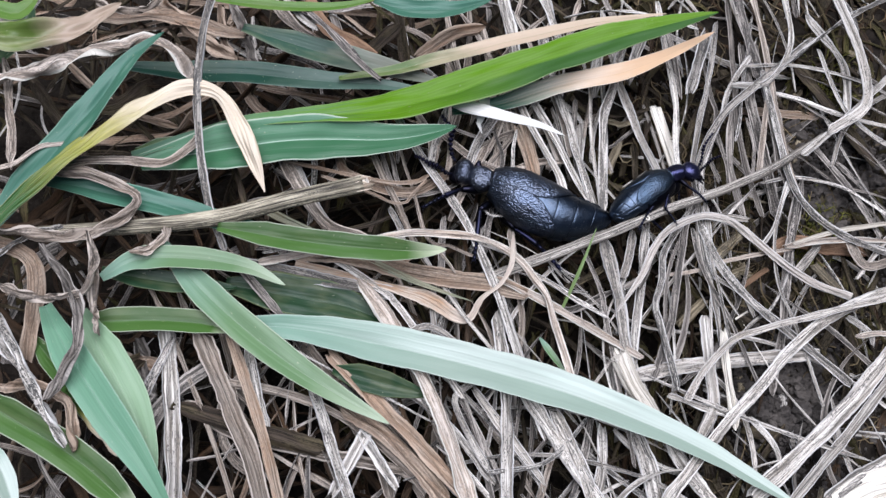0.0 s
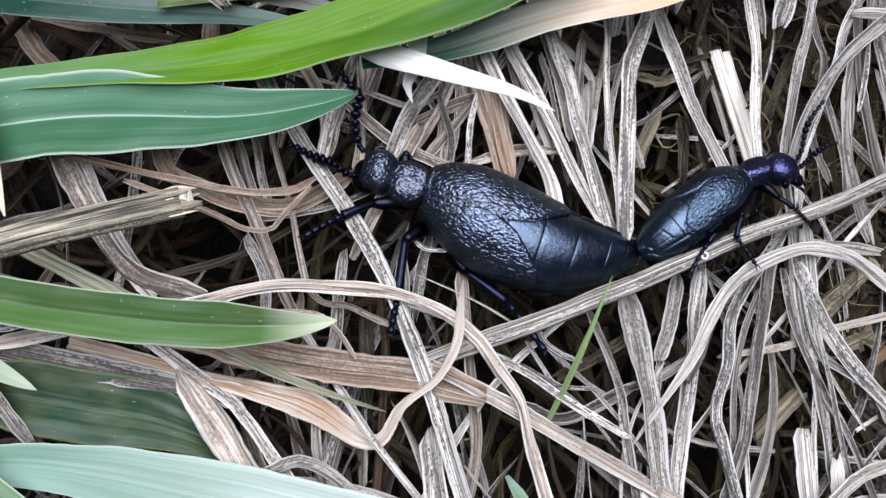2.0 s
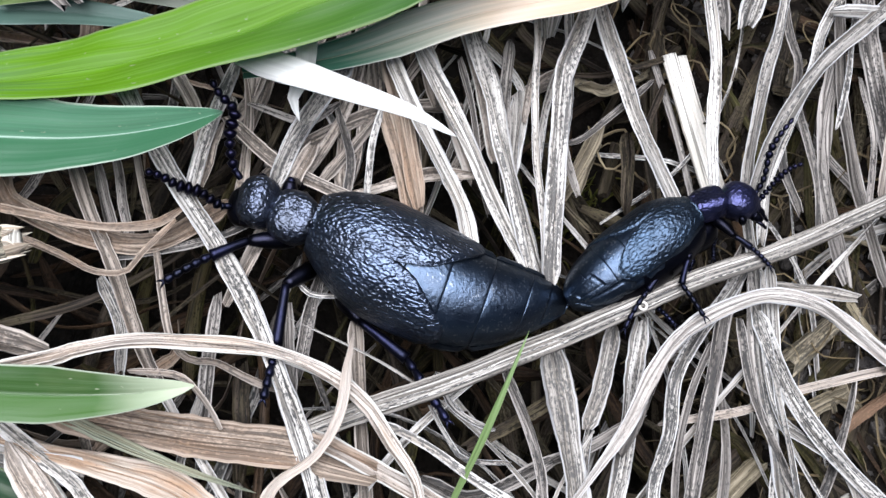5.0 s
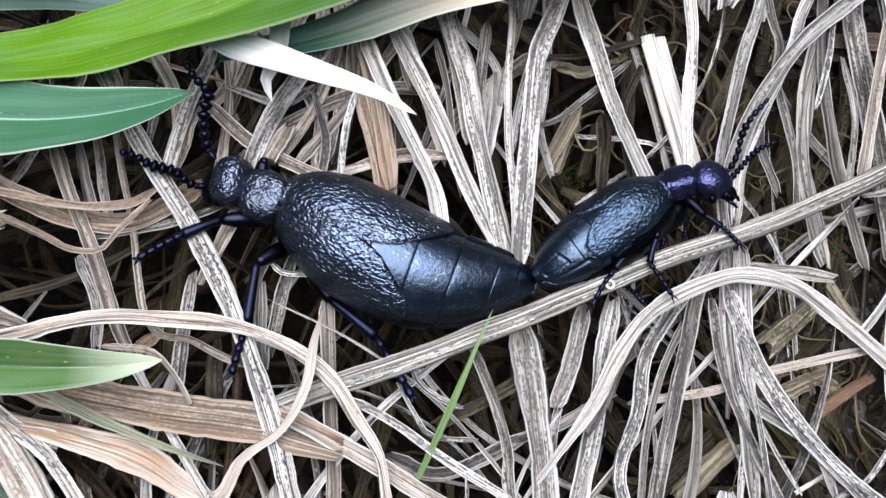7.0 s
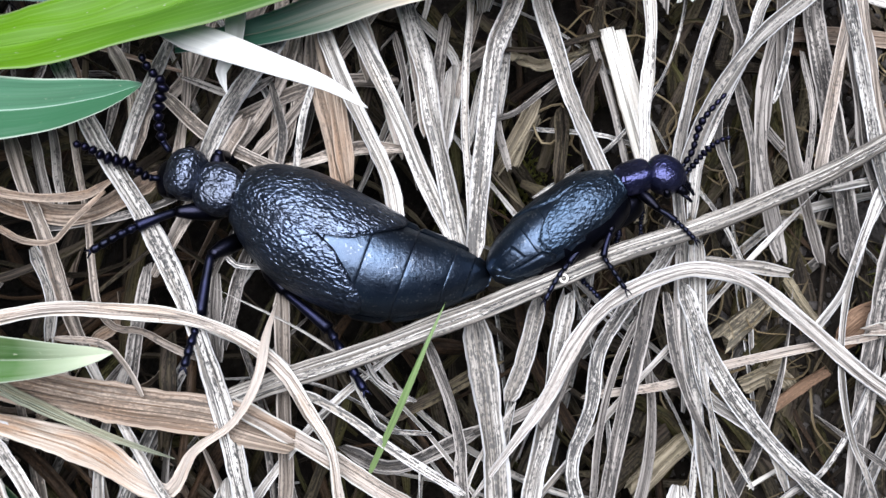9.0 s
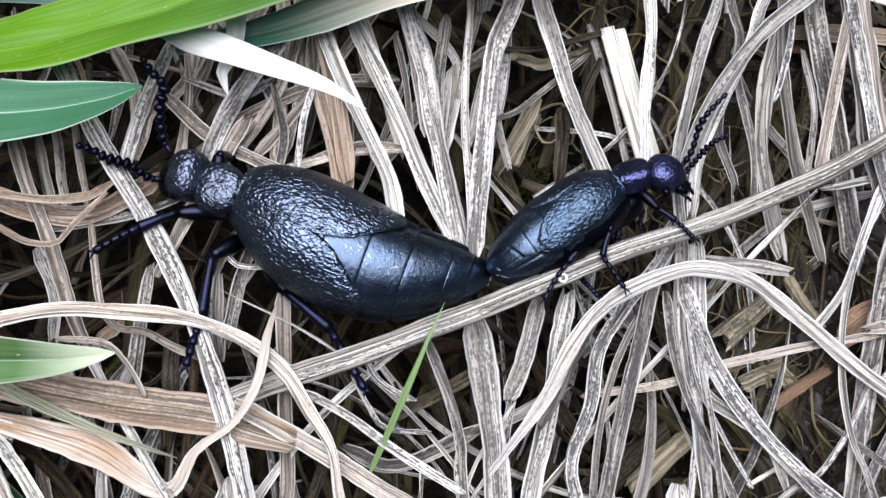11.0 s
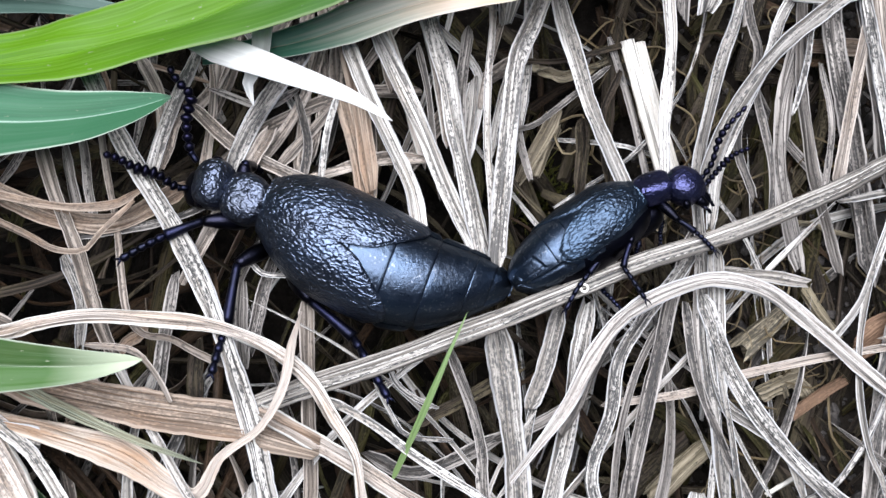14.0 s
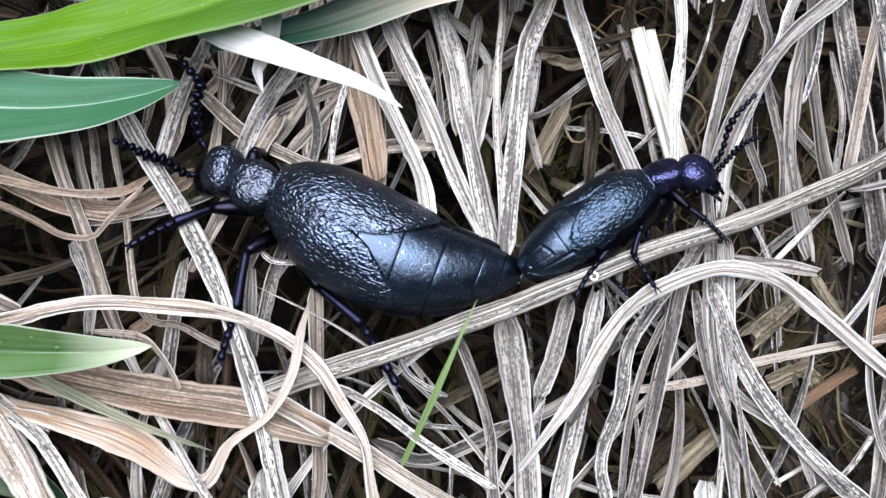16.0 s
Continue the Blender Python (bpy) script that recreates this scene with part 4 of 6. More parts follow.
def shell_patch(owner, shape, x0, x1, from_deg, to_deg, lift, mat, name, slant=0.0):
    """A thin plate lying on the body between two places along it and two angles from its top."""
    n, m = 9, 7
    top, low = [], []
    for i in range(n):
        for j in range(m):
            s, v = i / (n - 1), j / (m - 1)
            x = x0 + (x1 - x0) * s + slant * (v - 0.5)
            a, b, bow, z = shape(x)
            phi = radians(from_deg + (to_deg - from_deg) * v)
            edge = min(1, 6 * min(v, 1 - v) + 0.15) * min(1, 6 * min(s, 1 - s) + 0.25)
            for out, g in ((top, 1.0 + lift * edge), (low, 0.93)):
                out.append((x, bow + a * g * math.sin(phi), z + b * g * math.cos(phi)))
    nv = n * m
    f = []
    for i in range(n - 1):
        for j in range(m - 1):
            q = (i * m + j, i * m + j + 1, (i + 1) * m + j + 1, (i + 1) * m + j)
            f += [q, tuple(k + nv for k in q)[::-1]]
    ring = [j for j in range(m)] + [i * m + m - 1 for i in range(1, n)] + [(n - 1) * m + j for j in range(m - 2, -1, -1)] + [i * m for i in range(n - 2, 0, -1)]
    f += [(a, b, b + nv, a + nv) for a, b in zip(ring, ring[1:] + ring[:1])]
    return part(name, mesh_of(name, np.array(top + low), f, mat), owner)


def abdomen(owner, shape, length, segments, mat):
    """Rings that lie almost flush, each with a thin rear lip and a plate low on either side."""
    cuts = np.linspace(0, 1, segments + 1) ** 0.9 * length
    for k in range(segments):
        x0, x1 = -cuts[k], -cuts[k + 1]
        rings = []
        for s, swell in ((0, 0.97), (0.012, 0.988), (0.04, 0.995), (0.15, 0.997), (0.45, 0.999), (0.7, 1.0), (0.93, 1.003), (0.985, 1.002), (1.0, 0.996), (1.015, 0.97)):
            x = x0 + (x1 - x0) * s
            a, b, y, z = shape(max(x, -length * 0.999))
            dent = 1 + 0.006 * noise.noise(Vector((x * 0.6, k, 2.0)))
            rings.append(((x, y, z), a * swell * dent, b * swell * dent))
        v, f = loft(rings, 44)
        part("abdomen_ring", mesh_of("abdomen_ring", v, f, mat), owner)
        if 1 < k < segments - 1:
            gap = 0.06 * (x1 - x0)
            for hand in (1, -1):
                shell_patch(owner, shape, x0 + gap, x1 - gap, (80 if hand > 0 else 84) * hand, 99 * hand, 0.06, mat, "side_plate")


def elytron(owner, shape, length, hand, inner, mat, lift, tip_turn, down=104):
    """A wing case: a curved shell on the body's side. hand: 1 left, -1 right; inner: degrees past the middle at the front."""
    n, m = 44, 26
    top, low = [], []
    for i in range(n):
        s = i / (n - 1)
        for j in range(m):
            v = j / (m - 1)
            reach = 1 - 0.27 * max(0, (0.5 - v) / 0.5) ** 1.5 - 0.22 * max(0, (v - 0.66) / 0.34) ** 1.8
            x = 0.15 - (length + 0.15) * s * reach
            a, b, bow, z = shape(min(x, -0.15))
            ease = max(0.0, s - 0.6) / 0.4
            start = -inner * (1 - 0.3 * s) + tip_turn * ease**1.6
            phi = radians(start + (down - start) * v)
            shoulder = 0.88 + 0.12 * min(1, s / 0.12) ** 0.5
            rim = 1 - 0.055 * max(0, (0.06 - min(v, 1 - v, 1 - s, s + 0.02)) / 0.06) ** 2
            g = (1.035 + lift) * rim * shoulder
            wave = 1 + 0.012 * noise.noise(Vector((x * 0.5, phi * 2, hand)))
            y, zz = bow + hand * a * g * wave * math.sin(phi), b * g * wave * math.cos(phi) + z
            top.append((x, y, zz))
            low.append((x, bow + (y - bow) * 0.965, (zz - z) * 0.965 + z))
    nv = n * m
    f = []
    for i in range(n - 1):
        for j in range(m - 1):
            q = (i * m + j, i * m + j + 1, (i + 1) * m + j + 1, (i + 1) * m + j)
            f.append(q if hand < 0 else q[::-1])
            w = tuple(k + nv for k in q)
            f.append(w[::-1] if hand < 0 else w)
    edge = [j for j in range(m)] + [i * m + m - 1 for i in range(1, n)] + [(n - 1) * m + j for j in range(m - 2, -1, -1)] + [i * m for i in range(n - 2, 0, -1)]
    for a, b in zip(edge, edge[1:] + edge[:1]):
        f.append((a, b, b + nv, a + nv))
    return part("wing_case", mesh_of("wing_case", np.array(top + low), f, mat), owner)


def knob(c, r, turn, mat, name, owner, pinch=0.0, n=30, m=20, groove=0.0, square=0.86, front=0.0):
    """A rounded shell piece: radii r, turned by degrees (x, y, z); pinch narrows its rear; groove: a furrow along its middle."""
    v, f = ball((0, 0, 0), (1, 1, 1), n, m)
    v = v[:, [2, 1, 0]]
    sq = np.sign(v) * np.abs(v) ** square
    sq[:, 1] *= 1 - pinch * np.clip(-v[:, 0], 0, 1)
    sq[:, 1:] *= 1 - front * np.clip(v[:, :1], 0, 1) ** 1.5
    if groove:
        sq[:, 2] -= groove * np.exp(-((v[:, 1] / 0.14) ** 2)) * np.clip(v[:, 2], 0, 1)
    p = sq * np.array(r)
    rot = np.array(Euler([radians(k) for k in turn]).to_matrix())
    return part(name, mesh_of(name, p @ rot.T + np.array(c), f, mat), owner)


def female_beetle():
    root = tagged(new("oil_beetle"), "large swollen blue-black female oil beetle on dry straw", "beetle", "pair of beetles")
    root.matrix_basis = pose(-23.3 * MM, 6.69 * MM, 2.0 * MM, 0, -1.2, 159.2)
    shape = body_shape(18.9, 3.98, 3.65, 0.6, 1.3)
    abdomen(root, shape, 18.6, 6, SMOOTH)
    elytron(root, shape, 10.9, 1, 2, SHELL, 0.02, 12)
    elytron(root, shape, 11.9, -1, 8, SHELL, 0.095, 12)
    knob((1.5, 0.1, 0.1), (1.95, 1.95, 1.5), (0, 6, 4), PITTED, "pronotum", root, 0.34, groove=0.08, square=0.72)
    head = knob((4.35, -0.15, -0.1), (1.45, 1.9, 1.5), (0, 40, 8), PITTED, "head", root, -0.05, groove=0.06, square=0.78, front=0.15)
    knob((5.4, 0.35, -0.85), (1.0, 1.45, 1.0), (0, 42, 10), BLACK, "face", root, 0.0)
    for x in (-8.3, -10.6, -12.9, -15.0):
        shell_patch(root, shape, x, x - 2.2, -62, -80, 0.07, SMOOTH, "side_fold")
    shell_patch(root, shape, -17.2, -18.8, -60, 60, 0.04, SMOOTH, "tail_plate")
    v, f = loft([((x, -0.25, -0.1), a, a * 0.85) for x, a in ((2.6, 1.2), (3.0, 1.1), (3.5, 1.2))], 20)
    part("neck", mesh_of("neck", v, f, SMOOTH), root)
    for s in (-1, 1):
        v, f = ball((4.7, -0.2 + 1.82 * s, -0.1), (0.42, 0.26, 0.5))
        part("eye", mesh_of("eye", v, f, BLACK), head)
        v, f = tube([(5.2, -0.3 + 0.6 * s, -0.8), (5.9, -0.2 + 0.55 * s, -1.2), (6.1, -0.2 + 0.1 * s, -1.5)], [0.4, 0.3, 0.08])
        part("mandible", mesh_of("mandible", v, f, SMOOTH), head)
    antenna(root, [(6.2, -1.4, 0.07), (6.73, -1.76, 0.26), (7.35, -2.74, 0.64), (7.71, -3.55, 0.94), (7.91, -4.47, 1.33), (7.87, -5.38, 1.64), (8.51, -5.72, 1.82), (9.44, -6.15, 1.9), (10.27, -6.89, 1.99)], 0.41, (4, 5, 6))
    antenna(root, [(6.13, 0.8, -0.13), (6.93, 1.04, 0.15), (8.32, 0.67, 0.62), (9.34, 0.89, 1), (10.23, 0.9, 1.28), (10.98, 0.77, 1.56), (12.06, 0.9, 1.84)], 0.41, (4, 5, 6))
    for pts in (
        [(1.1, 1.4, -1.2), (3.95, 2.72, 0.1), (5.94, 4.74, 0.6), (8.3, 7.37, 0.2)],
        [(-1, 2.5, -1.8), (0.43, 4.83, 0.2), (-0.4, 8.99, -0.4), (-0.91, 12.77, 0.6)],
        [(-3, 3.6, -2.4), (-5.3, 5.31, -1.2), (-9.19, 6.8, -0.6), (-13.09, 10.19, 1.5)],
        [(2.4, -1, -1.2), (2.74, -2.35, 0.2), (2.56, -2.76, -1.6), (2.18, -3.08, -3)],
        [(-2.4, -1.5, -2.5), (-3.17, -2.48, -3.3), (-4.22, -3.34, -3.9), (-5.9, -3.84, -4.1)],
        [(-5.5, -1.6, -2.8), (-8.2, -1.8, -3.7), (-10.5, -1.7, -4.0), (-12.5, -1.2, -4.1)],
    ):
        leg(root, pts, 0.62)
    return root


def male_beetle():
    root = tagged(new("oil_beetle"), "smaller violet-black male oil beetle standing on a stalk", "beetle", "pair of beetles")
    root.matrix_basis = pose(3.46 * MM, 6.62 * MM, 4.0 * MM, -38, -7.4, 32.5)
    shape = body_shape(11.0, 2.5, 2.3, 0.3, 0.0, 2.9)
    abdomen(root, shape, 11.0, 6, SMOOTH)
    elytron(root, shape, 7.3, -1, 2, SHELL_FINE, 0.03, 14, 84)
    elytron(root, shape, 7.9, 1, 7, SHELL_FINE, 0.025, 12)
    knob((1.25, -0.05, -0.2), (1.5, 1.2, 1.0), (0, 14, -8), VIOLET, "pronotum", root, 0.25, groove=0.14, square=0.6)
    # Black belly shell: the dark of the shaded flank is in its colour.
    knob((-5.0, -0.45, -0.75), (5.3, 2.3, 1.9), (0, 0, 0), BLACK, "belly", root, 0.25)
    shell_patch(root, shape, -6.8, -10.4, -62, -92, 0.10, SMOOTH, "side_flap", 0.9)
    shell_patch(root, shape, -8.6, -10.6, -20, -55, 0.05, SMOOTH, "tail_plate", 0.4)
    for p, q in (((0.67, 0.3, -1.78), (0.61, -0.1, -3.2)), ((-0.78, 0.2, -1.93), (-1.28, -0.4, -3.4)), ((-2.35, -0.1, -2.16), (-3.11, -0.45, -3.4))):
        v, f = tube([p, q], [0.62, 0.6, 0.5, 0.2], 10, 6)
        part("coxa", mesh_of("coxa", v, f, BLACK), root)
    # Black thorax carries the shadow under the body as colour.
    knob((-0.8, -0.7, -1.8), (1.9, 0.9, 1.1), (0, 6, 0), BLACK, "thorax", root, 0.1)
    head = knob((3.35, -0.8, -1.2), (1.62, 1.42, 1.25), (0, 40, -46), VIOLET, "head", root, -0.1, square=0.84, front=0.5)
    v, f = loft([((x, -0.2 - 0.2 * (x - 2.3), -0.5), a, a) for x, a in ((2.2, 0.8), (2.6, 0.7), (3.0, 0.8))], 18)
    part("neck", mesh_of("neck", v, f, SMOOTH), root)
    for s in (-1, 1):
        v, f = ball((3.45 + 0.95 * s, -1.2 + 0.9 * s, -1.45), (0.3, 0.3, 0.4))
        part("eye", mesh_of("eye", v, f, BLACK), head)
        v, f = tube([(3.7 + 0.2 * s, -1.75 + 0.17 * s, -1.8), (3.95 + 0.2 * s, -2.05 + 0.17 * s, -2.2), (4.05 + 0.05 * s, -2.2, -2.45)], [0.42, 0.36, 0.12])
        part("mandible", mesh_of("mandible", v, f, BLACK), head)
        v, f = tube([(3.75 + 0.3 * s, -1.9 + 0.3 * s, -2.2), (3.95 + 0.3 * s, -2.3 + 0.3 * s, -2.5), (4.0 + 0.25 * s, -2.5 + 0.2 * s, -2.9)], [0.12, 0.15, 0.1])
        part("palp", mesh_of("palp", v, f, BLACK), head)
    feelers.append(antenna(root, [(4.3, -1.4, -1.6), (5.8, -1.0, -1.5), (7.1, -0.8, -1.3), (8.0, -0.8, -1.3), (8.8, -1.0, -1.4)], 0.25, (5, 6)))
    feelers.append(antenna(root, [(4.3, -1.0, -1.3), (5.8, -0.6, -0.9), (7.3, 0.3, -0.1), (8.5, 0.7, 0.2), (10.4, 1.1, 0.4)], 0.25, (5, 6)))
    for pts in (
        [(1.0, -0.4, -1.1), (1.4, -2.5, -1.9), (1.9, -3.4, -2.8), (2.3, -4.6, -4.2)],
        [(-0.9, -0.8, -1.2), (-2.5, -2.6, -0.9), (-3.9, -3.4, -1.7), (-3.9, -5.3, -3.6)],
        [(-2.0, -0.8, -1.4), (-3.6, -2.1, -0.7), (-6.2, -2.8, -0.9), (-9.0, -3.7, -1.7)],
        [(1.6, 0.6, -1.2), (1.2, 0.2, -2.6), (0.7, -0.6, -3.3), (-0.1, -1.3, -3.9)],
        [(-0.1, 0.8, -1.6), (-0.8, 0.0, -2.9), (-1.7, -1.0, -3.4), (-2.4, -1.6, -3.7)],
        [(-2.4, 0.8, -1.6), (-3.7, 0.3, -2.9), (-5.8, -2.2, -3.8), (-5.5, -3.5, -4.8)],
    ):
        leg(root, pts, 0.37)
    return root


feelers = []
female = female_beetle()
male = male_beetle()


# ---- split pale stem stub beside the smaller beetle ----
def split_stub():
    root = tagged(new("split_straw"), "pale cream split stem stub standing in the thatch", "straw piece")
    root.matrix_basis = pose(6.1 * MM, 15.5 * MM, -1.4 * MM, 0, 4, 11)
    mat = STRAW["white"][0]
    for dx, w, l0, l1, tilt in ((-0.48, 1.15, -6.0, 5.6, 10), (0.55, 0.85, -6.0, 5.3, -14)):
        v, f, uv, al = ribbon([(dx + 0.3, l0, -0.6), (dx, 0, 0), (dx - 0.15, l1, 0.4)], w, even, 9, 0.6, 0.4, 0.25, 0, [tilt, tilt + 4], 0.05, 0.02, 3, 0.0)
        part("stem_half", mesh_of("stem_half", v, f, mat, uv, al), root)
    v, f, uv, al = ribbon([(-1.3, -6, -1.4), (-1.3, 0, -0.9), (-1.75, 6.2, -0.3)], 0.6, even, 7, 0.6, 0.2, 0.3, 0, [-10, 0], 0.05, 0.03, 4, 0.02, 0.5)
    part("side_strip", mesh_of("side_strip", v, f, STRAW["dark"][0], uv, al), root, "dark mouldy strip")
    v, f = ball((0.75, -0.4, 0.2), (0.22, 0.1, 0.06), 8, 5)
    part("speck", mesh_of("speck", v, f, SOIL), root, "dark speck")
    return root


split_stub()


def crumbs():
    """Loose crumbs of soil where the ground lies bare."""
    r = np.random.default_rng(31)
    vs, fs, k = [], [], 0
    base, quads = ball((0, 0, 0), (1, 1, 1), 7, 5)
    while k < 5000 * len(base):
        x, y = r.uniform(5, 50), r.uniform(-45, 30)
        if r.random() > 0.3 + bare(x, y):
            continue
        s = r.gamma(1.6, 0.10) + 0.06
        v = base * (s * r.uniform(0.7, 1.3, 3)) * (1 + 0.3 * r.normal(size=(len(base), 1)))
        vs.append(v + (x, y, ground_height(x, y) + 0.25 * s))
        fs += [tuple(i + k for i in q) for q in quads]
        k += len(base)
    base, quads = ball((0, 0, 0), (1, 1, 1), 14, 9)
    for _ in range(1000):
        x, y = r.uniform(8, 52), r.uniform(-48, 30)
        while r.random() > 1.2 * bare(x, y) - 0.1:
            x, y = r.uniform(8, 52), r.uniform(-48, 30)
        s = 0.2 + r.gamma(1.5, 0.2)
        off = Vector(r.uniform(0, 50, 3))
        lump = np.array([1 + 0.55 * noise.noise(Vector(p) * 1.4 + off) + 0.5 * noise.noise(Vector(p) * 3.6 + off) for p in base])
        v = base * lump[:, None] * s * r.uniform(0.7, 1.2, 3)
        vs.append(v + (x, y, ground_height(x, y) + r.uniform(-0.2, 0.5) * s))
        fs += [tuple(i + k for i in q) for q in quads]
        k += len(base)
    return tagged(new("soil_crumbs", mesh_of("soil_crumbs", np.vstack(vs), fs, CRUMB)), "dark crumbs of loose soil", "soil", kind="stuff")


def moss(name, spots, number):
    r = np.random.default_rng(41)
    made = []
    for _ in range(number):
        cx, cy, size = spots[int(r.integers(len(spots)))]
        x, y = r.normal(cx, size), r.normal(cy, size)
        z = ground_height(x, y)
        a, l = r.uniform(0, 6.3), r.uniform(0.8, 2.2)
        p = [(x, y, z), (x + 0.3 * l * math.cos(a), y + 0.3 * l * math.sin(a), z + 0.6 * l), (x + 0.8 * l * math.cos(a), y + 0.8 * l * math.sin(a), z + 0.8 * l)]
        made.append(ribbon(p, r.uniform(0.12, 0.3), pointed(0.1, 0.3), 3, 0.5, 0.05, 0.1, 0, [0, 20], 0, 0.05, int(r.integers(1e9))))
    return joined(name, made, MOSS, "yellow-green moss tufts on the soil", "moss")


def husk():
    """A tiny white ring-shaped husk stuck to the stalk."""
    n, m = 16, 8
    v = [((0.26 + 0.09 * math.cos(2 * math.pi * j / m)) * math.cos(2 * math.pi * i / n), (0.26 + 0.09 * math.cos(2 * math.pi * j / m)) * math.sin(2 * math.pi * i / n), 0.09 * math.sin(2 * math.pi * j / m)) for i in range(n) for j in range(m)]
    f = [(i * m + j, i * m + (j + 1) % m, ((i + 1) % n) * m + (j + 1) % m, ((i + 1) % n) * m + j) for i in range(n) for j in range(m)]
    ob = new("seed_husk", mesh_of("seed_husk", v, f, STRAW["white"][0]))
    ob.matrix_basis = pose(-0.7 * MM, -0.1 * MM, 4.0 * MM, 10, 0, 0)
    return tagged(ob, "tiny white ring-shaped husk on the stalk", "seed husk")


crumbs()
moss("moss", [(30.5, 0.5, 2.6), (28, -3, 1.8), (37, 27, 3.0), (-1.5, 13, 1.5)], 900)
husk()

# ---- single dry blades, stalks and chips ----
# Deep blades get darker kinds in place of the shade they would lie in.
straw("grey", 1.43, [(-37.6, 18.8, 2.2), (-34.7, 12.8, 2.2), (-32.3, 8.8, 2.1), (-29.7, 4.4, 2.1), (-27.0, -1.2, 2.1), (-25.4, -5.6, 2.1), (-23.9, -10.2, 2.0), (-22.7, -15.0, 2.0), (-18.5, -31.4, 0.5)])
straw("grey", 1.42, [(-26.2, 10.1, 0.6), (-24.7, 13.5, 0.9), (-22.8, 16.4, 1.2), (-20.3, 19.9, 1.5)])
straw("tan", 1.01, [(-29.5, 15.2, 0.0), (-26.0, 12.0, 0.0), (-22.7, 10.2, 0.0), (-19.3, 8.5, 0.0)])
straw("tan", 1.05, [(-40.5, 12.2, 0.6), (-39.3, 8.5, 0.6), (-37.7, 4.6, 0.6), (-35.4, -1.6, 0.6), (-33.6, -5.2, 0.6)])
straw("pale", 0.66, [(-34.1, -4.3, 1.2), (-32.4, -7.3, 1.2), (-30.6, -10.4, 1.2), (-28.3, -14.3, 1.2), (-24.6, -19.5, 0.7)])
straw("dark", 0.71, [(-38.2, 14.2, -0.8), (-37.3, 10.2, -0.8), (-36.5, 6.3, -0.8)])
straw("tan", 0.53, [(-36.4, 13.8, -0.4), (-35.7, 10.0, -0.2), (-34.7, 6.0, 0.1), (-34.1, 2.2, 0.3), (-33.4, -1.0, 0.5), (-32.1, -2.5, 0.8), (-30.3, -2.8, 1.0), (-28.3, -3.9, 1.3), (-26.4, -4.8, 1.5)], 'thin')
straw("brown", 0.68, [(-54.8, 10.8, 1.5), (-42.8, 7.7, 2.0), (-40.4, 7.1, 2.0), (-37.2, 6.7, 2.0), (-34.4, 6.9, 2.0), (-32.9, 7.8, 2.0)])
straw("brown", 0.52, [(-48.1, 8.2, 1.3), (-40.9, 4.9, 2.2), (-38.5, 3.6, 2.2), (-36.4, 3.5, 2.2), (-35.3, 4.8, 2.2), (-33.3, 6.9, 2.2)])
straw("dark", 0.70, [(-37.1, 5.1, 0.0), (-32.8, 5.8, 0.0), (-30.0, 6.5, 0.0), (-27.8, 7.5, 0.0)])
straw("tan", 1.10, [(-33.6, 19.3, 0.0), (-32.2, 16.5, 0.0), (-31.6, 13.6, 0.0), (-31.8, 10.3, 0.0)])
straw("pale", 1.04, [(-29.0, 19.4, 0.7), (-30.5, 15.8, 0.7), (-31.5, 12.7, 0.7), (-32.3, 9.4, 0.7)])
straw("tan", 0.59, [(-30.1, 14.9, 0.0), (-30.8, 12.5, 0.0), (-31.5, 10.3, 0.0)])
straw("pale", 0.52, [(-18.4, 15.8, 0.5), (-19.1, 12.7, 0.5), (-19.5, 8.7, 0.5)])
straw("brown", 1.61, [(-17.7, 16.1, -0.2), (-16.8, 12.0, -0.2), (-16.1, 8.0, -0.2)])
straw("tan", 0.93, [(-16.0, 14.8, -0.4), (-15.9, 11.6, -0.4), (-15.9, 7.6, -0.4)])
straw("pale", 1.22, [(-17.6, 19.9, 1.5), (-16.1, 15.8, 1.5), (-14.3, 11.8, 1.5), (-12.7, 8.1, 1.5), (-12.1, 4.5, 1.5)])
straw("pale", 1.51, [(-15.0, 20.2, 0.8), (-12.6, 14.7, 0.8), (-10.6, 9.4, 0.8), (-8.6, 4.6, 0.8), (-7.8, 2.3, 0.8)])
straw("pale", 1.53, [(-12.7, 33.0, 0.2), (-11.4, 23.1, 0.5), (-10.0, 17.6, 0.5), (-9.1, 11.2, 0.5), (-8.1, 6.0, 0.5), (-7.4, 2.4, 0.5)])
straw("pale", 0.57, [(-6.7, 29.4, 0.6), (-6.4, 22.6, 1.6), (-6.9, 16.6, 1.6), (-7.1, 11.3, 1.6), (-6.8, 6.5, 1.6), (-7.0, 2.7, 1.6)])
straw("pale", 1.42, [(1.7, 35.1, 1.2), (-2.8, 22.6, 2.0), (-4.6, 18.3, 2.0), (-5.3, 13.3, 2.0), (-6.0, 8.1, 2.0), (-6.7, 2.2, 2.0)])
straw("grey", 1.26, [(-2.0, 36.7, 0.2), (-1.0, 22.9, 1.0), (0.3, 17.3, 1.0), (1.7, 12.3, 1.0), (3.5, 7.4, 1.0)])
straw("olive", 1.14, [(-1.3, 15.2, -2.5), (-2.7, 12.7, -2.5), (-4.2, 9.9, -2.5)])
straw("shaded_decay", 1.13, [(0.6, 14.6, -1.5), (0.6, 11.8, -1.5), (0.1, 8.7, -1.5)])
straw("dark", 0.54, [(-5.7, 13.3, -0.5), (-3.4, 13.6, -0.5), (-0.9, 15.4, -0.5), (2.8, 18.4, -0.5)])
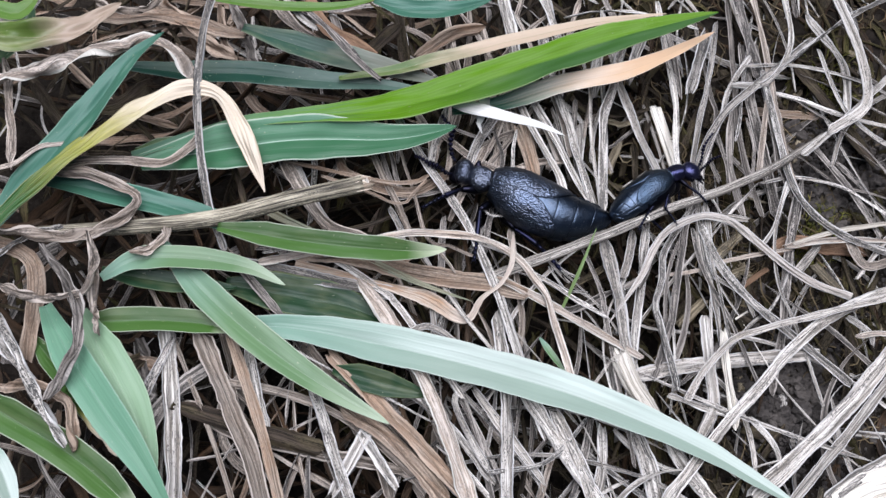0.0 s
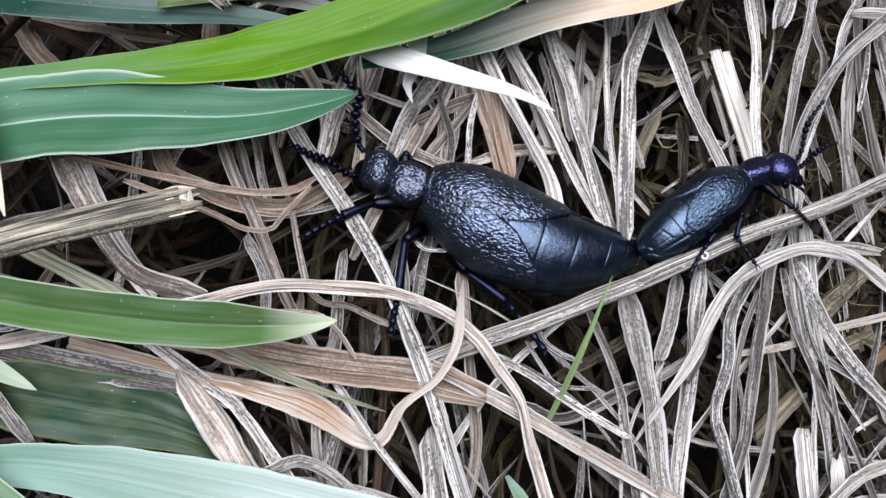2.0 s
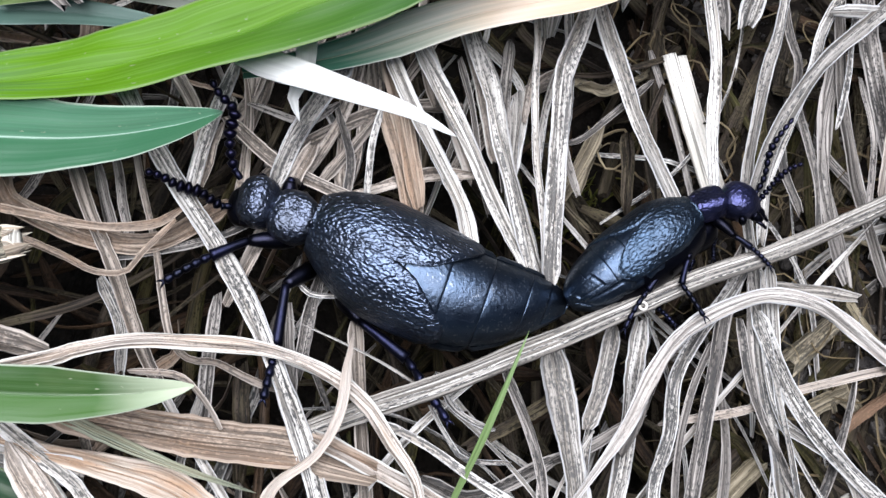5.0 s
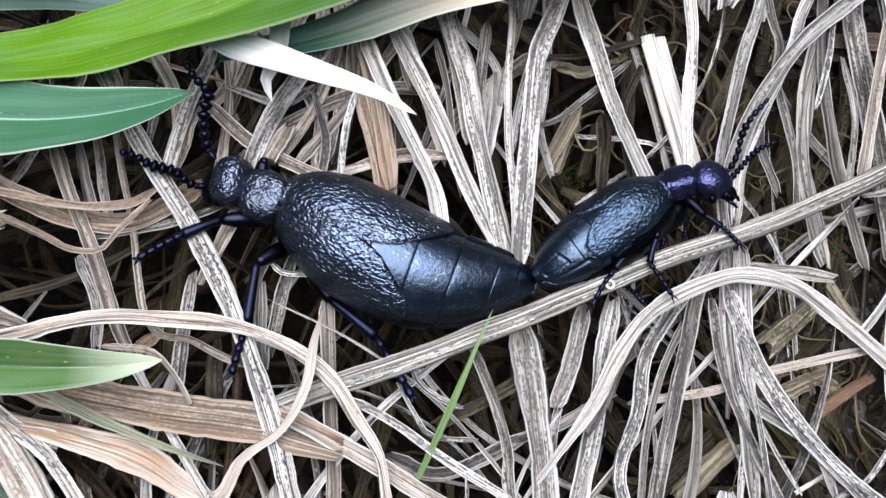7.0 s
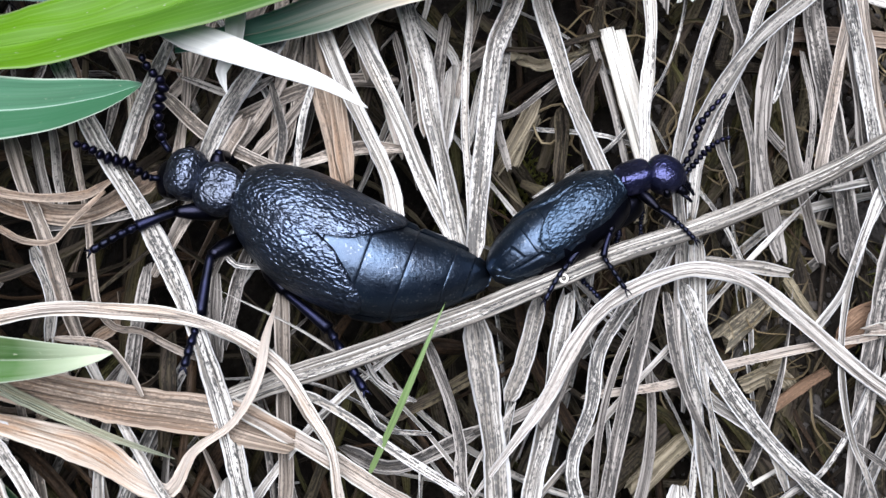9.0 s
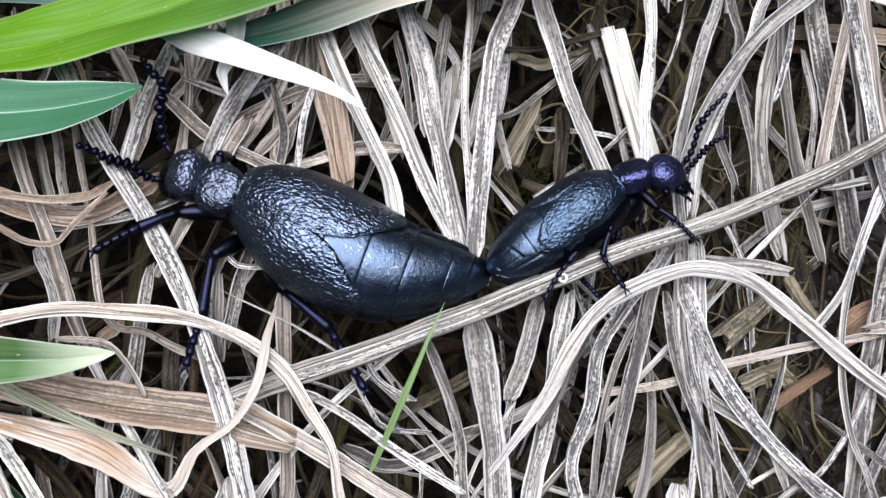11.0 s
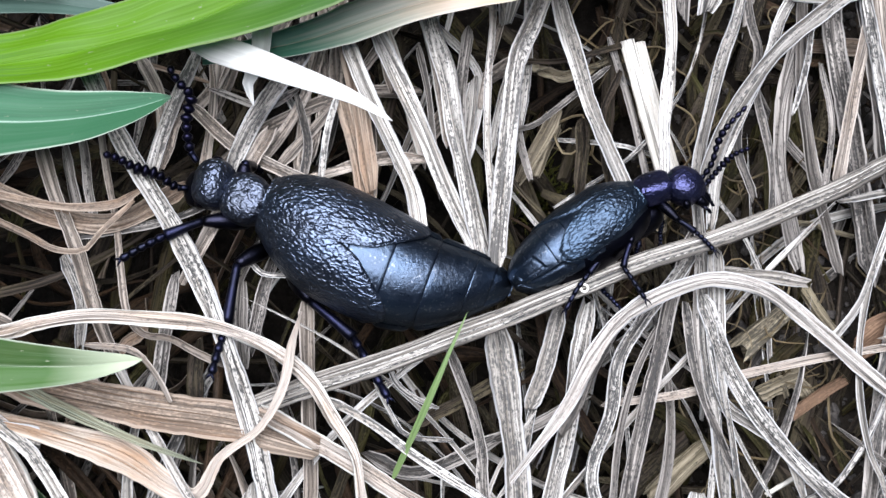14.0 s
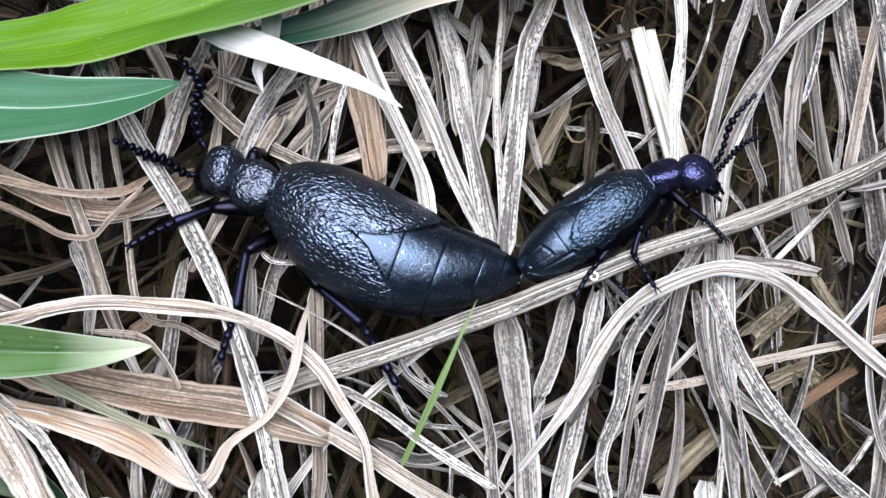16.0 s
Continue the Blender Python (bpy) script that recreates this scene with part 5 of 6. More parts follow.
straw("shaded_decay", 0.48, [(-4.0, 19.1, -1.0), (-0.7, 19.2, -1.0), (2.9, 20.2, -1.0), (5.2, 20.9, -1.0)])
straw("shaded_decay", 0.39, [(-5.4, 10.1, -1.5), (-4.1, 8.3, -1.5), (-2.5, 6.6, -1.5)])
straw("grey", 0.97, [(-7.8, 17.2, -1.0), (-8.3, 13.6, -1.0), (-8.8, 9.5, -1.0)])
straw("grey", 0.69, [(-10.3, 22.0, -1.2), (-7.3, 17.8, -1.2), (-8.3, 11.4, -1.2)])
straw("pale", 0.92, [(7.1, 39.1, 0.6), (7.5, 22.7, 1.2), (7.1, 17.6, 1.2), (6.5, 13.1, 1.2), (6.2, 9.1, 1.2)])
straw("grey", 0.96, [(16.7, 35.2, 0.7), (13.1, 22.8, 1.0), (11.6, 19.1, 1.0), (10.2, 14.9, 1.0), (8.8, 9.6, 1.0), (8.6, 4.3, 1.0), (8.5, -0.7, 1.0)])
straw("grey", 1.21, [(32.2, 32.0, 1.0), (20.2, 22.6, 1.6), (16.6, 19.8, 1.6), (13.7, 16.7, 1.6), (11.0, 12.7, 1.6), (9.2, 8.5, 1.6)])
straw("grey", 0.92, [(21.6, 29.2, 0.5), (16.8, 22.8, 1.0), (15.0, 18.6, 1.0), (12.6, 14.0, 1.0), (10.4, 9.6, 1.0), (9.5, 5.2, 1.0)])
straw("dark", 1.38, [(18.2, 20.9, -1.0), (16.7, 16.1, -1.0), (15.8, 11.5, -1.0), (16.0, 7.0, -1.0), (16.6, 2.4, -1.0)])
straw("dark", 0.94, [(20.3, 40.6, -1.3), (18.6, 23.6, -0.7), (18.1, 17.4, -0.7), (18.1, 12.8, -0.7), (18.4, 8.7, -0.7), (19.5, 2.0, -0.7)])
straw("dark", 1.70, [(21.9, 33.0, -1.9), (21.3, 24.0, -1.5), (21.5, 17.7, -1.5), (22.0, 11.6, -1.5), (22.1, 7.1, -1.5), (22.4, 2.2, -1.5)])
straw("tan", 1.03, [(23.5, 22.1, 0.5), (21.8, 16.4, 0.5), (20.7, 12.3, 0.5), (19.5, 8.3, 0.5)])
straw("dark", 1.09, [(23.7, 33.0, -1.5), (23.3, 23.3, 0.0), (23.5, 18.0, 0.0), (23.6, 11.1, 0.0), (24.3, 5.7, 0.0)])
straw("grey", 0.51, [(24.6, 6.9, 0.5), (22.2, 3.0, 0.5), (20.9, -0.4, 0.5), (20.0, -4.2, 0.5), (19.7, -8.3, 0.5), (20.0, -11.9, 0.5), (21.1, -15.8, 0.5), (25.0, -35.6, -0.3)])
straw("brown", 1.57, [(19.6, 21.7, -4.0), (23.6, 21.6, -4.0), (28.7, 21.1, -4.0), (34.7, 21.0, -4.9)])
straw("stalk", 1.52, [(-24.5, -7.9, 1.2), (-19.5, -6.3, 2.3), (-14.4, -4.9, 3.4), (-8.5, -2.8, 3.4), (-2.5, -0.5, 3.4), (3.6, 1.8, 3.4), (9.8, 3.8, 3.4), (16.4, 6.4, 3.0), (24.4, 10.4, 2.5), (31.8, 15.2, 0.6)])
straw("tanw", 1.08, [(-57.6, -5.4, 2.4), (-42.1, -2.7, 3.0), (-39.5, -2.0, 3.0), (-36.1, -1.5, 3.0), (-31.9, -1.7, 3.0), (-26.8, -2.3, 3.0), (-22.9, -3.9, 3.0), (-20.2, -6.2, 3.0), (-18.5, -8.9, 3.0), (-16.9, -11.6, 3.0), (-16.3, -15.3, 3.0), (-14.2, -24.6, 2.5)])
straw("brown", 2.79, [(-52.0, -3.4, 0.5), (-42.7, -4.8, 1.8), (-39.6, -6.0, 1.8), (-35.7, -7.0, 1.8), (-29.9, -8.2, 1.8), (-24.9, -9.0, 1.8), (-21.7, -10.1, 1.8)], 'wide')
straw("fade", 1.38, [(-57.1, 3.1, 1.4), (-40.2, -6.3, 2.2), (-37.1, -7.9, 2.2), (-34.0, -9.3, 2.2), (-30.5, -10.7, 2.2), (-27.5, -11.8, 2.2)], 'point')
straw("curl", 2.40, [(-52.5, -5.2, 0.2), (-43.0, -8.1, 1.5), (-39.5, -9.0, 1.5), (-36.1, -10.1, 1.2), (-32.8, -11.3, 0.6), (-30.1, -13.1, 0.3), (-28.0, -13.8, 0.8), (-26.2, -11.3, 2.2), (-23.5, -9.5, 3.2), (-21.8, -6.7, 3.9), (-21.2, -3.5, 3.4), (-20.8, -1.1, 2.2)])
straw("tanw", 1.31, [(-23.2, -8.4, 2.0), (-20.3, -10.1, 2.0), (-16.4, -12.4, 2.0), (-12.6, -14.9, 2.0), (-3.6, -20.1, 0.8)])
straw("tan", 1.11, [(-20.6, -0.1, 0.0), (-20.4, -7.4, 0.0), (-20.2, -14.8, 0.0), (-22.2, -21.7, -0.8)])
straw("pale", 1.03, [(-49.1, -3.0, 0.9), (-40.4, -9.9, 2.0), (-38.8, -11.6, 2.0), (-36.8, -14.4, 2.0), (-30.1, -25.1, 1.4)])
straw("tan", 0.43, [(-36.0, -3.4, 2.2), (-32.7, -3.8, 2.2), (-31.0, -5.4, 2.2), (-29.8, -7.3, 2.2)], 'thin')
straw("grey", 0.58, [(-26.5, -2.5, 1.6), (-23.5, -3.6, 1.6), (-21.1, -4.8, 1.6), (-19.6, -6.0, 1.6)])
straw("grey", 0.91, [(-38.4, 3.5, 0.0), (-37.0, 0.2, 0.0), (-37.0, -3.1, 0.0)])
straw("dark", 1.20, [(-25.5, 1.0, -0.6), (-25.6, -1.5, -0.6), (-25.2, -4.8, -0.6)])
straw("dark", 0.93, [(-23.1, 3.4, -0.5), (-24.0, 0.1, -0.5), (-24.6, -3.2, -0.5)])
straw("dark", 1.01, [(-30.4, 1.9, -0.8), (-30.9, -1.4, -0.8), (-31.3, -4.7, -0.8), (-31.7, -7.9, -0.8)])
straw("shaded_decay", 1.13, [(-28.7, -3.0, -1.0), (-28.6, -7.1, -1.0), (-28.9, -10.3, -1.0)])
straw("blade", 0.52, [(-14.4, -13.1, 0.6), (-12.5, -9.2, 3.2), (-10.7, -5.2, 4.9), (-9.1, -2.0, 5.4)])
straw("pale", 0.66, [(-18.8, -7.5, 2.0), (-16.0, -9.1, 2.0), (-12.6, -11.6, 2.0), (-8.2, -14.5, 2.0)])
straw("dark", 0.89, [(-10.1, -4.2, 1.0), (-8.6, -8.5, 1.0), (-7.9, -11.7, 1.0), (-7.9, -15.1, 1.0), (-6.1, -35.9, 0.2)])
straw("pale", 1.95, [(-6.6, -2.8, 1.1), (-6.1, -8.6, 1.1), (-5.6, -15.2, 1.1), (-5.2, -29.4, 0.2)])
straw("pale", 1.28, [(-2.0, -1.1, 0.6), (-3.2, -5.0, 0.6), (-4.5, -8.4, 0.6)])
straw("grey", 1.36, [(0.1, -0.9, 0.2), (-0.9, -5.4, 0.2), (-2.0, -10.6, 0.2), (-3.2, -15.2, 0.2), (-5.9, -29.3, -0.6)])
straw("arch", 1.16, [(-7.4, -15.0, 0.7), (-4.8, -11.8, 1.5), (-1.9, -8.0, 2.4), (-0.1, -4.8, 3.0), (1.7, -2.5, 3.0), (3.9, -0.9, 3.0), (6.9, 0.2, 2.8), (9.8, 0.6, 2.5), (13.2, -0.2, 2.1), (16.8, -3.0, 1.5), (20.1, -5.9, 1.0), (23.4, -8.6, 0.9), (26.4, -10.4, 0.8), (31.0, -12.0, 0.6)], 'point0')
straw("dark", 0.78, [(-6.5, -10.2, -0.5), (-3.6, -9.1, -0.5), (-0.3, -7.3, -0.5)])
straw("dark", 1.09, [(-15.8, -11.4, -0.8), (-12.6, -12.6, -0.8), (-6.9, -10.2, -0.8)])
straw("shaded_decay", 0.98, [(-12.9, -9.0, -1.2), (-9.6, -7.5, -1.2), (-5.1, -5.1, -1.2)])
straw("grey", 0.40, [(-14.9, -3.9, 0.5), (-14.1, -6.0, 0.5), (-12.9, -7.2, 0.5), (-11.3, -8.0, 0.5)], 'thin')
straw("grey", 0.36, [(-15.5, -6.4, 0.8), (-14.5, -8.4, 0.8), (-13.3, -10.0, 0.8), (-10.2, -10.4, 0.8)], 'thin')
straw("grey", 0.99, [(8.3, 3.6, 0.5), (6.8, 1.5, 0.7), (4.2, -1.5, 0.8), (2.1, -4.7, 1.0), (1.2, -8.7, 1.1), (-0.2, -11.9, 1.3), (-0.5, -13.8, 1.4), (-0.2, -15.5, 1.6), (1.1, -25.4, 2.0)])
straw("dark", 1.18, [(8.2, 4.5, 0.4), (7.2, 1.9, 0.5), (5.9, -1.2, 0.6), (4.0, -8.0, 0.8), (2.3, -13.8, 0.9), (1.8, -15.4, 1.0), (-1.5, -22.9, 0.4)])
straw("grey", 1.18, [(8.8, 2.3, 0.8), (8.5, -4.0, 0.8), (8.9, -10.1, 0.8), (9.1, -15.5, 0.8), (10.1, -29.6, -0.4)])
straw("grey", 0.83, [(9.8, 3.0, 1.3), (9.5, -2.5, 1.3), (9.4, -7.3, 1.3)])
straw("dark", 0.68, [(7.2, -0.8, 1.2), (7.6, -6.1, 1.2), (9.2, -11.3, 1.2), (11.1, -15.6, 1.2), (14.0, -25.9, 0.7)])
straw("grey", 1.26, [(8.4, -0.4, 1.6), (10.0, -5.8, 1.6), (13.0, -10.8, 1.6), (16.4, -14.7, 1.6), (17.9, -16.0, 1.6), (28.3, -25.5, 0.6)])
straw("grey", 1.09, [(7.7, -2.2, 0.2), (8.3, -5.6, 0.4), (9.5, -8.1, 0.5), (11.1, -9.5, 0.7), (13.8, -11.6, 0.8), (14.6, -14.5, 1.0)])
straw("tan", 0.64, [(1.2, -7.9, 0.3), (6.9, -7.3, 0.3), (10.3, -6.2, 0.3), (16.2, -4.9, 0.3), (22.6, -3.9, 0.3)])
straw("pale", 0.94, [(10.0, 1.8, 0.5), (13.4, 1.4, 0.5), (16.1, 0.8, 0.5)])
straw("white", 0.36, [(12.6, -14.5, -1.0), (14.7, -13.4, -1.0)], 'chip')
straw("dark", 1.15, [(23.4, -1.7, -0.5), (21.4, -8.2, -0.5), (19.7, -15.8, -0.5), (16.8, -25.6, -1.7)])
straw("grey", 0.55, [(22.5, -6.2, 0.0), (20.2, -10.6, 0.0), (17.5, -13.8, 0.0), (14.7, -15.5, 0.0), (8.1, -21.8, -0.6)])
straw("reddish", 2.47, [(21.3, -3.4, -2.0), (23.3, -2.3, -2.0), (25.9, -2.2, -2.0), (36.2, -3.5, -2.6)], 'wide')
straw("shaded_decay", 0.98, [(4.2, 22.8, -2.0), (3.5, 19.0, -2.0), (2.9, 14.3, -2.0)])
straw("stalkb", 1.62, [(31.5, 14.7, 3.0), (38.2, 19.3, 3.7), (38.2, 27.9, 5.0), (34.6, 38.1, 7.0)])
straw("grey", 1.08, [(26.1, 10.6, 2.8), (32.7, 15.4, 2.8), (39.0, 20.5, 2.8), (46.9, 27.2, 2.8)])
straw("pale", 2.44, [(36.4, -19.8, 1.5), (26.4, -28.9, 1.5), (18.3, -35.1, 1.5), (9.6, -41.4, 1.5)])
straw("grey", 1.46, [(36.9, -22.4, 1.2), (27.9, -30.9, 1.2), (20.6, -37.5, 1.2), (15.5, -42.0, 1.2)])
straw("pale", 1.71, [(37.7, -11.3, 2.5), (26.9, -15.1, 2.5), (18.8, -20.4, 2.5), (12.6, -26.1, 2.5), (5.7, -32.3, 2.5), (-3.0, -40.9, 2.5)])
straw("pale", 1.06, [(36.8, -12.7, 3.5), (23.7, -15.4, 3.5), (14.5, -17.4, 3.5), (10.0, -18.8, 3.5), (5.1, -22.8, 3.5), (1.4, -27.7, 3.5)])
straw("pale", 2.06, [(-3.9, -22.8, 0.0), (6.6, -21.3, 0.0), (23.0, -20.5, 0.0)])
straw("white", 1.22, [(9.3, -17.3, 1.6), (8.9, -24.9, 1.6), (9.0, -30.8, 1.6)])
straw("grey", 1.71, [(7.1, -14.4, 0.5), (6.9, -22.9, 0.5), (6.5, -27.9, 0.5), (3.9, -32.3, 0.5)])
straw("grey", 1.13, [(0.1, -26.1, 0.8), (8.5, -29.3, 0.8)])
straw("grey", 0.96, [(11.7, -29.9, 1.2), (14.7, -34.5, 1.2), (14.9, -38.5, 1.2)])
straw("pale", 2.08, [(20.2, -42.3, 1.8), (26.0, -39.1, 1.8), (33.6, -35.8, 1.8)])
straw("white", 4.79, [(21.6, -43.6, 2.0), (27.2, -40.8, 2.0), (34.3, -39.9, 2.0)], 'wide')
straw("grey", 1.06, [(23.0, 25.9, 1.0), (23.8, 13.9, 1.0), (25.1, 4.7, 1.0), (30.7, -1.7, 1.0), (39.7, -5.8, 1.0)])
straw("shaded_decay", 2.40, [(30.6, 28.4, -1.5), (35.0, 21.1, -1.5), (40.0, 12.0, -1.5)])
straw("grey", 1.01, [(29.0, 40.4, 1.5), (28.5, 30.9, 1.5), (23.4, 24.1, 1.5), (17.6, 23.5, 1.5)])
straw("grey", 1.67, [(33.0, 36.8, 0.5), (37.4, 28.4, 0.5), (36.7, 20.1, 0.5)])
straw("grey", 0.82, [(33.5, 30.2, 1.0), (36.2, 18.8, 1.0), (43.5, 11.8, 1.0)])
straw("white", 0.79, [(23.2, -3.3, 0.5), (30.6, -1.3, 0.5), (41.2, 0.1, 0.5)])
straw("tanw", 1.04, [(22.3, -3.6, 0.5), (31.2, -2.7, 0.5), (40.5, -3.1, 0.5)])
straw("tan", 1.57, [(32.5, -2.1, 0.0), (34.4, -6.8, 0.0), (40.2, -5.9, 0.0)])
straw("pale", 1.74, [(23.1, -8.0, -1.0), (25.3, -5.8, -1.0), (27.6, -3.5, -1.0)], 'chip')
straw("olive", 1.73, [(26.6, -6.3, -1.0), (28.1, -8.1, -1.0), (30.0, -10.4, -1.0)], 'chip')
straw("dark", 2.04, [(21.3, 41.6, -0.5), (22.1, 34.0, -0.5), (23.1, 25.7, -0.5)])
straw("tan", 1.18, [(24.1, 41.3, 0.0), (24.6, 31.7, 0.0), (24.8, 14.3, 0.0), (25.5, 5.6, 0.0)])
straw("dark", 1.07, [(30.1, 13.6, -0.5), (34.5, 6.7, -0.5), (38.5, -2.0, -0.5)])
straw("grey", 0.78, [(24.2, 7.3, 0.5), (20.6, -0.2, 0.5), (17.7, -3.9, 0.5)])
straw("dark", 1.57, [(26.5, 6.7, -0.5), (23.5, -1.8, -0.5), (21.0, -10.9, -0.5)])
straw("tanw", 0.85, [(30.6, -18.2, 1.0), (34.3, -17.9, 1.0), (37.8, -18.8, 1.0)])
straw("grey", 0.93, [(29.7, -15.0, 0.5), (32.8, -17.7, 0.5), (32.9, -19.4, 0.5)])
straw("grey", 2.27, [(-70.2, -14.2, 0.0), (-69.3, -27.2, 0.0), (-69.1, -38.4, 0.0)])
straw("tan", 2.57, [(-65.6, -15.6, 1.6), (-62.2, -24.0, 1.6), (-59.3, -31.8, 1.6), (-57.6, -39.2, 1.6)])
straw("brown", 1.53, [(-61.8, -15.1, 0.8), (-58.5, -25.5, 0.8), (-55.3, -38.5, 0.8)])
straw("shaded_decay", 2.45, [(-67.2, -25.3, -0.5), (-58.5, -28.3, -0.5), (-49.5, -31.4, -0.5)])
straw("brown", 2.31, [(-48.0, -18.5, 1.2), (-42.4, -25.0, 1.2), (-36.5, -31.5, 1.2), (-29.8, -40.0, 1.2)])
straw("brown", 2.61, [(-46.3, -25.9, 0.5), (-39.6, -31.2, 0.5), (-33.1, -39.2, 0.5)])
straw("tanw", 2.4, [(-43.3, -8.5, 2.0), (-39.6, -14.4, 2.0), (-35.7, -21.9, 2.0), (-33.0, -29.1, 2.0), (-31.3, -35.3, 2.0), (-30.0, -40.7, 2.0)])
straw("grey", 1.53, [(-50.4, -23.3, 0.2), (-48.0, -32.0, 0.2), (-45.7, -39.6, 0.2)])
straw("grey", 1.73, [(-24.1, -13.8, 1.3), (-23.8, -25.3, 1.3), (-25.0, -40.8, 1.3)])
straw("pale", 2.03, [(-21.0, -25.0, 1.2), (-16.2, -33.5, 1.2), (-11.8, -41.1, 1.2)])
straw("pale", 1.87, [(-16.9, -28.4, 1.4), (-14.1, -36.0, 1.4), (-13.0, -40.7, 1.4)])
straw("white", 2.89, [(-6.8, -19.8, 1.4), (-5.3, -24.4, 1.4), (-3.3, -28.1, 1.4)], 'chip')
straw("grey", 2.37, [(-5.5, -31.5, 0.4), (-4.1, -36.3, 0.4), (-3.6, -41.8, 0.4)])
straw("pale", 2.05, [(-0.5, -33.3, 0.7), (1.8, -37.4, 0.7), (4.8, -42.2, 0.7)])
straw("grey", 1.57, [(-10.2, -30.4, 0.0), (-10.9, -35.9, 0.0), (-12.7, -41.2, 0.0)])
straw("grey", 0.62, [(-27.2, -36.0, 1.4), (-20.4, -35.3, 1.4), (-16.2, -32.8, 1.4), (-12.5, -29.0, 1.4)], 'thin')
straw("pale", 0.94, [(-27.3, -22.9, 1.2), (-29.9, -24.3, 1.2), (-31.0, -26.0, 1.2), (-29.5, -30.6, 1.2), (-27.3, -35.4, 1.2)], 'thin')
straw("pale", 1.41, [(-28.1, -24.3, 1.0), (-23.9, -30.8, 1.0), (-19.7, -37.2, 1.0)])
straw("grey", 1.17, [(-37.6, -23.9, 0.6), (-31.6, -29.6, 0.6), (-26.7, -36.8, 0.6)])
straw("grey", 1.38, [(-44.1, -29.8, 0.0), (-39.8, -36.9, 0.0)])
straw("grey", 1.22, [(-69.8, -16.4, 0.5), (-72.7, -22.6, 0.5), (-74.1, -27.9, 0.5)])
straw("grey", 1.70, [(-39.8, -22.8, 0.0), (-44.1, -30.6, 0.0), (-48.2, -37.2, 0.0)])
straw("dark", 1.99, [(-63.8, -18.7, -0.5), (-69.8, -23.3, -0.5), (-73.4, -29.3, -0.5)])
straw("grey", 1.55, [(-59.2, -17.3, -0.3), (-58.1, -23.7, -0.3), (-57.0, -28.4, -0.3)])
straw("pale", 0.95, [(-36.5, -15.9, 2.4), (-34.1, -15.4, 2.4), (-31.0, -17.3, 2.4), (-27.4, -22.3, 2.4)], 'thin')
straw("tan", 1.18, [(-23.3, 13.3, 0.4), (-26.9, 6.8, 0.4), (-29.3, 2.3, 0.4)])
straw("grey", 1.81, [(-52.3, 10.7, 0.2), (-49.2, 3.5, 0.2), (-46.1, -1.0, 0.2)])
straw("tan", 1.8, [(-55.5, 15.0, 0.8), (-51.6, 6.8, 0.8), (-47.7, 0.6, 0.8), (-42.9, -1.3, 0.8)])
straw("brown", 1.51, [(-45.6, 11.4, 0.5), (-44.1, 8.7, 0.5), (-35.9, 5.9, 0.5), (-29.8, 8.6, 0.5)])
straw("grey", 1.91, [(-63.7, -4.1, 1.4), (-54.3, -6.4, 1.4), (-46.4, -8.3, 1.4), (-38.5, -10.1, 1.4)])
straw("dark", 1.26, [(-61.3, -4.5, 2.2), (-58.3, -8.3, 2.2), (-55.2, -12.5, 2.2)])
straw("grey", 0.71, [(-56.6, -4.7, 5.0), (-51.2, -3.7, 5.0), (-46.5, -4.3, 5.0)], 'thin')
straw("shaded_decay", 2.44, [(-35.9, 34.2, -0.5), (-41.4, 29.1, -0.5), (-48.5, 24.1, -0.5)])
straw("reddish", 2.28, [(-49.8, 39.7, 0.0), (-46.5, 33.7, 0.0), (-40.6, 29.8, 0.0)])
straw("brown", 2.14, [(-32.6, 29.3, -0.6), (-27.0, 33.4, -0.6), (-22.3, 34.5, -0.6)])
straw("shaded_decay", 1.77, [(-35.5, 40.4, -0.6), (-35.0, 33.2, -0.6), (-34.6, 26.3, -0.6)])
straw("grey", 2.15, [(-18.4, 40.1, 0.4), (-17.6, 32.9, 0.4), (-17.3, 26.9, 0.4)])
straw("grey", 1.98, [(-11.8, 40.4, 0.2), (-10.2, 33.1, 0.2), (-9.4, 28.1, 0.2)])
straw("grey", 1.79, [(-3.3, 32.3, 0.0), (-4.3, 27.2, 0.0), (-5.1, 23.2, 0.0)])
straw("grey", 1.63, [(4.3, 33.3, 0.3), (2.3, 29.1, 0.3), (0.6, 25.1, 0.3)])
straw("dark", 2.00, [(8.3, 33.8, -0.5), (8.7, 28.6, -0.5), (8.7, 23.5, -0.5)])
straw("grey", 1.83, [(15.1, 33.8, -0.3), (13.0, 28.6, -0.3), (10.9, 23.4, -0.3)])
straw("shaded_decay", 2.51, [(-73.7, 24.2, -1.0), (-78.5, 20.5, -1.0), (-84.9, 21.4, -1.0)])
straw("shaded_decay", 1.81, [(-89.8, 24.1, -1.0), (-84.8, 16.8, -1.0), (-81.4, 10.5, -1.0)])
straw("brown", 2.93, [(-78.8, 35.4, -0.5), (-70.5, 35.6, -0.5), (-60.3, 32.8, -0.5)])
straw("tan", 1.74, [(-55.9, 39.6, 0.0), (-50.0, 32.7, 0.0), (-41.6, 26.8, 0.0)])
straw("shaded_decay", 2.62, [(-74.4, -18.2, -1.2), (-77.4, -19.7, -1.2), (-82.6, -18.7, -1.2)])
straw("tanw", 2.05, [(-95.1, 17.9, 9.0), (-90.7, 19.4, 9.3), (-84.8, 21.8, 9.7), (-78.0, 23.8, 10.0), (-72.9, 26.1, 9.0), (-68.9, 24.4, 8.0), (-66.2, 20.9, 7.0)], 'crisp')
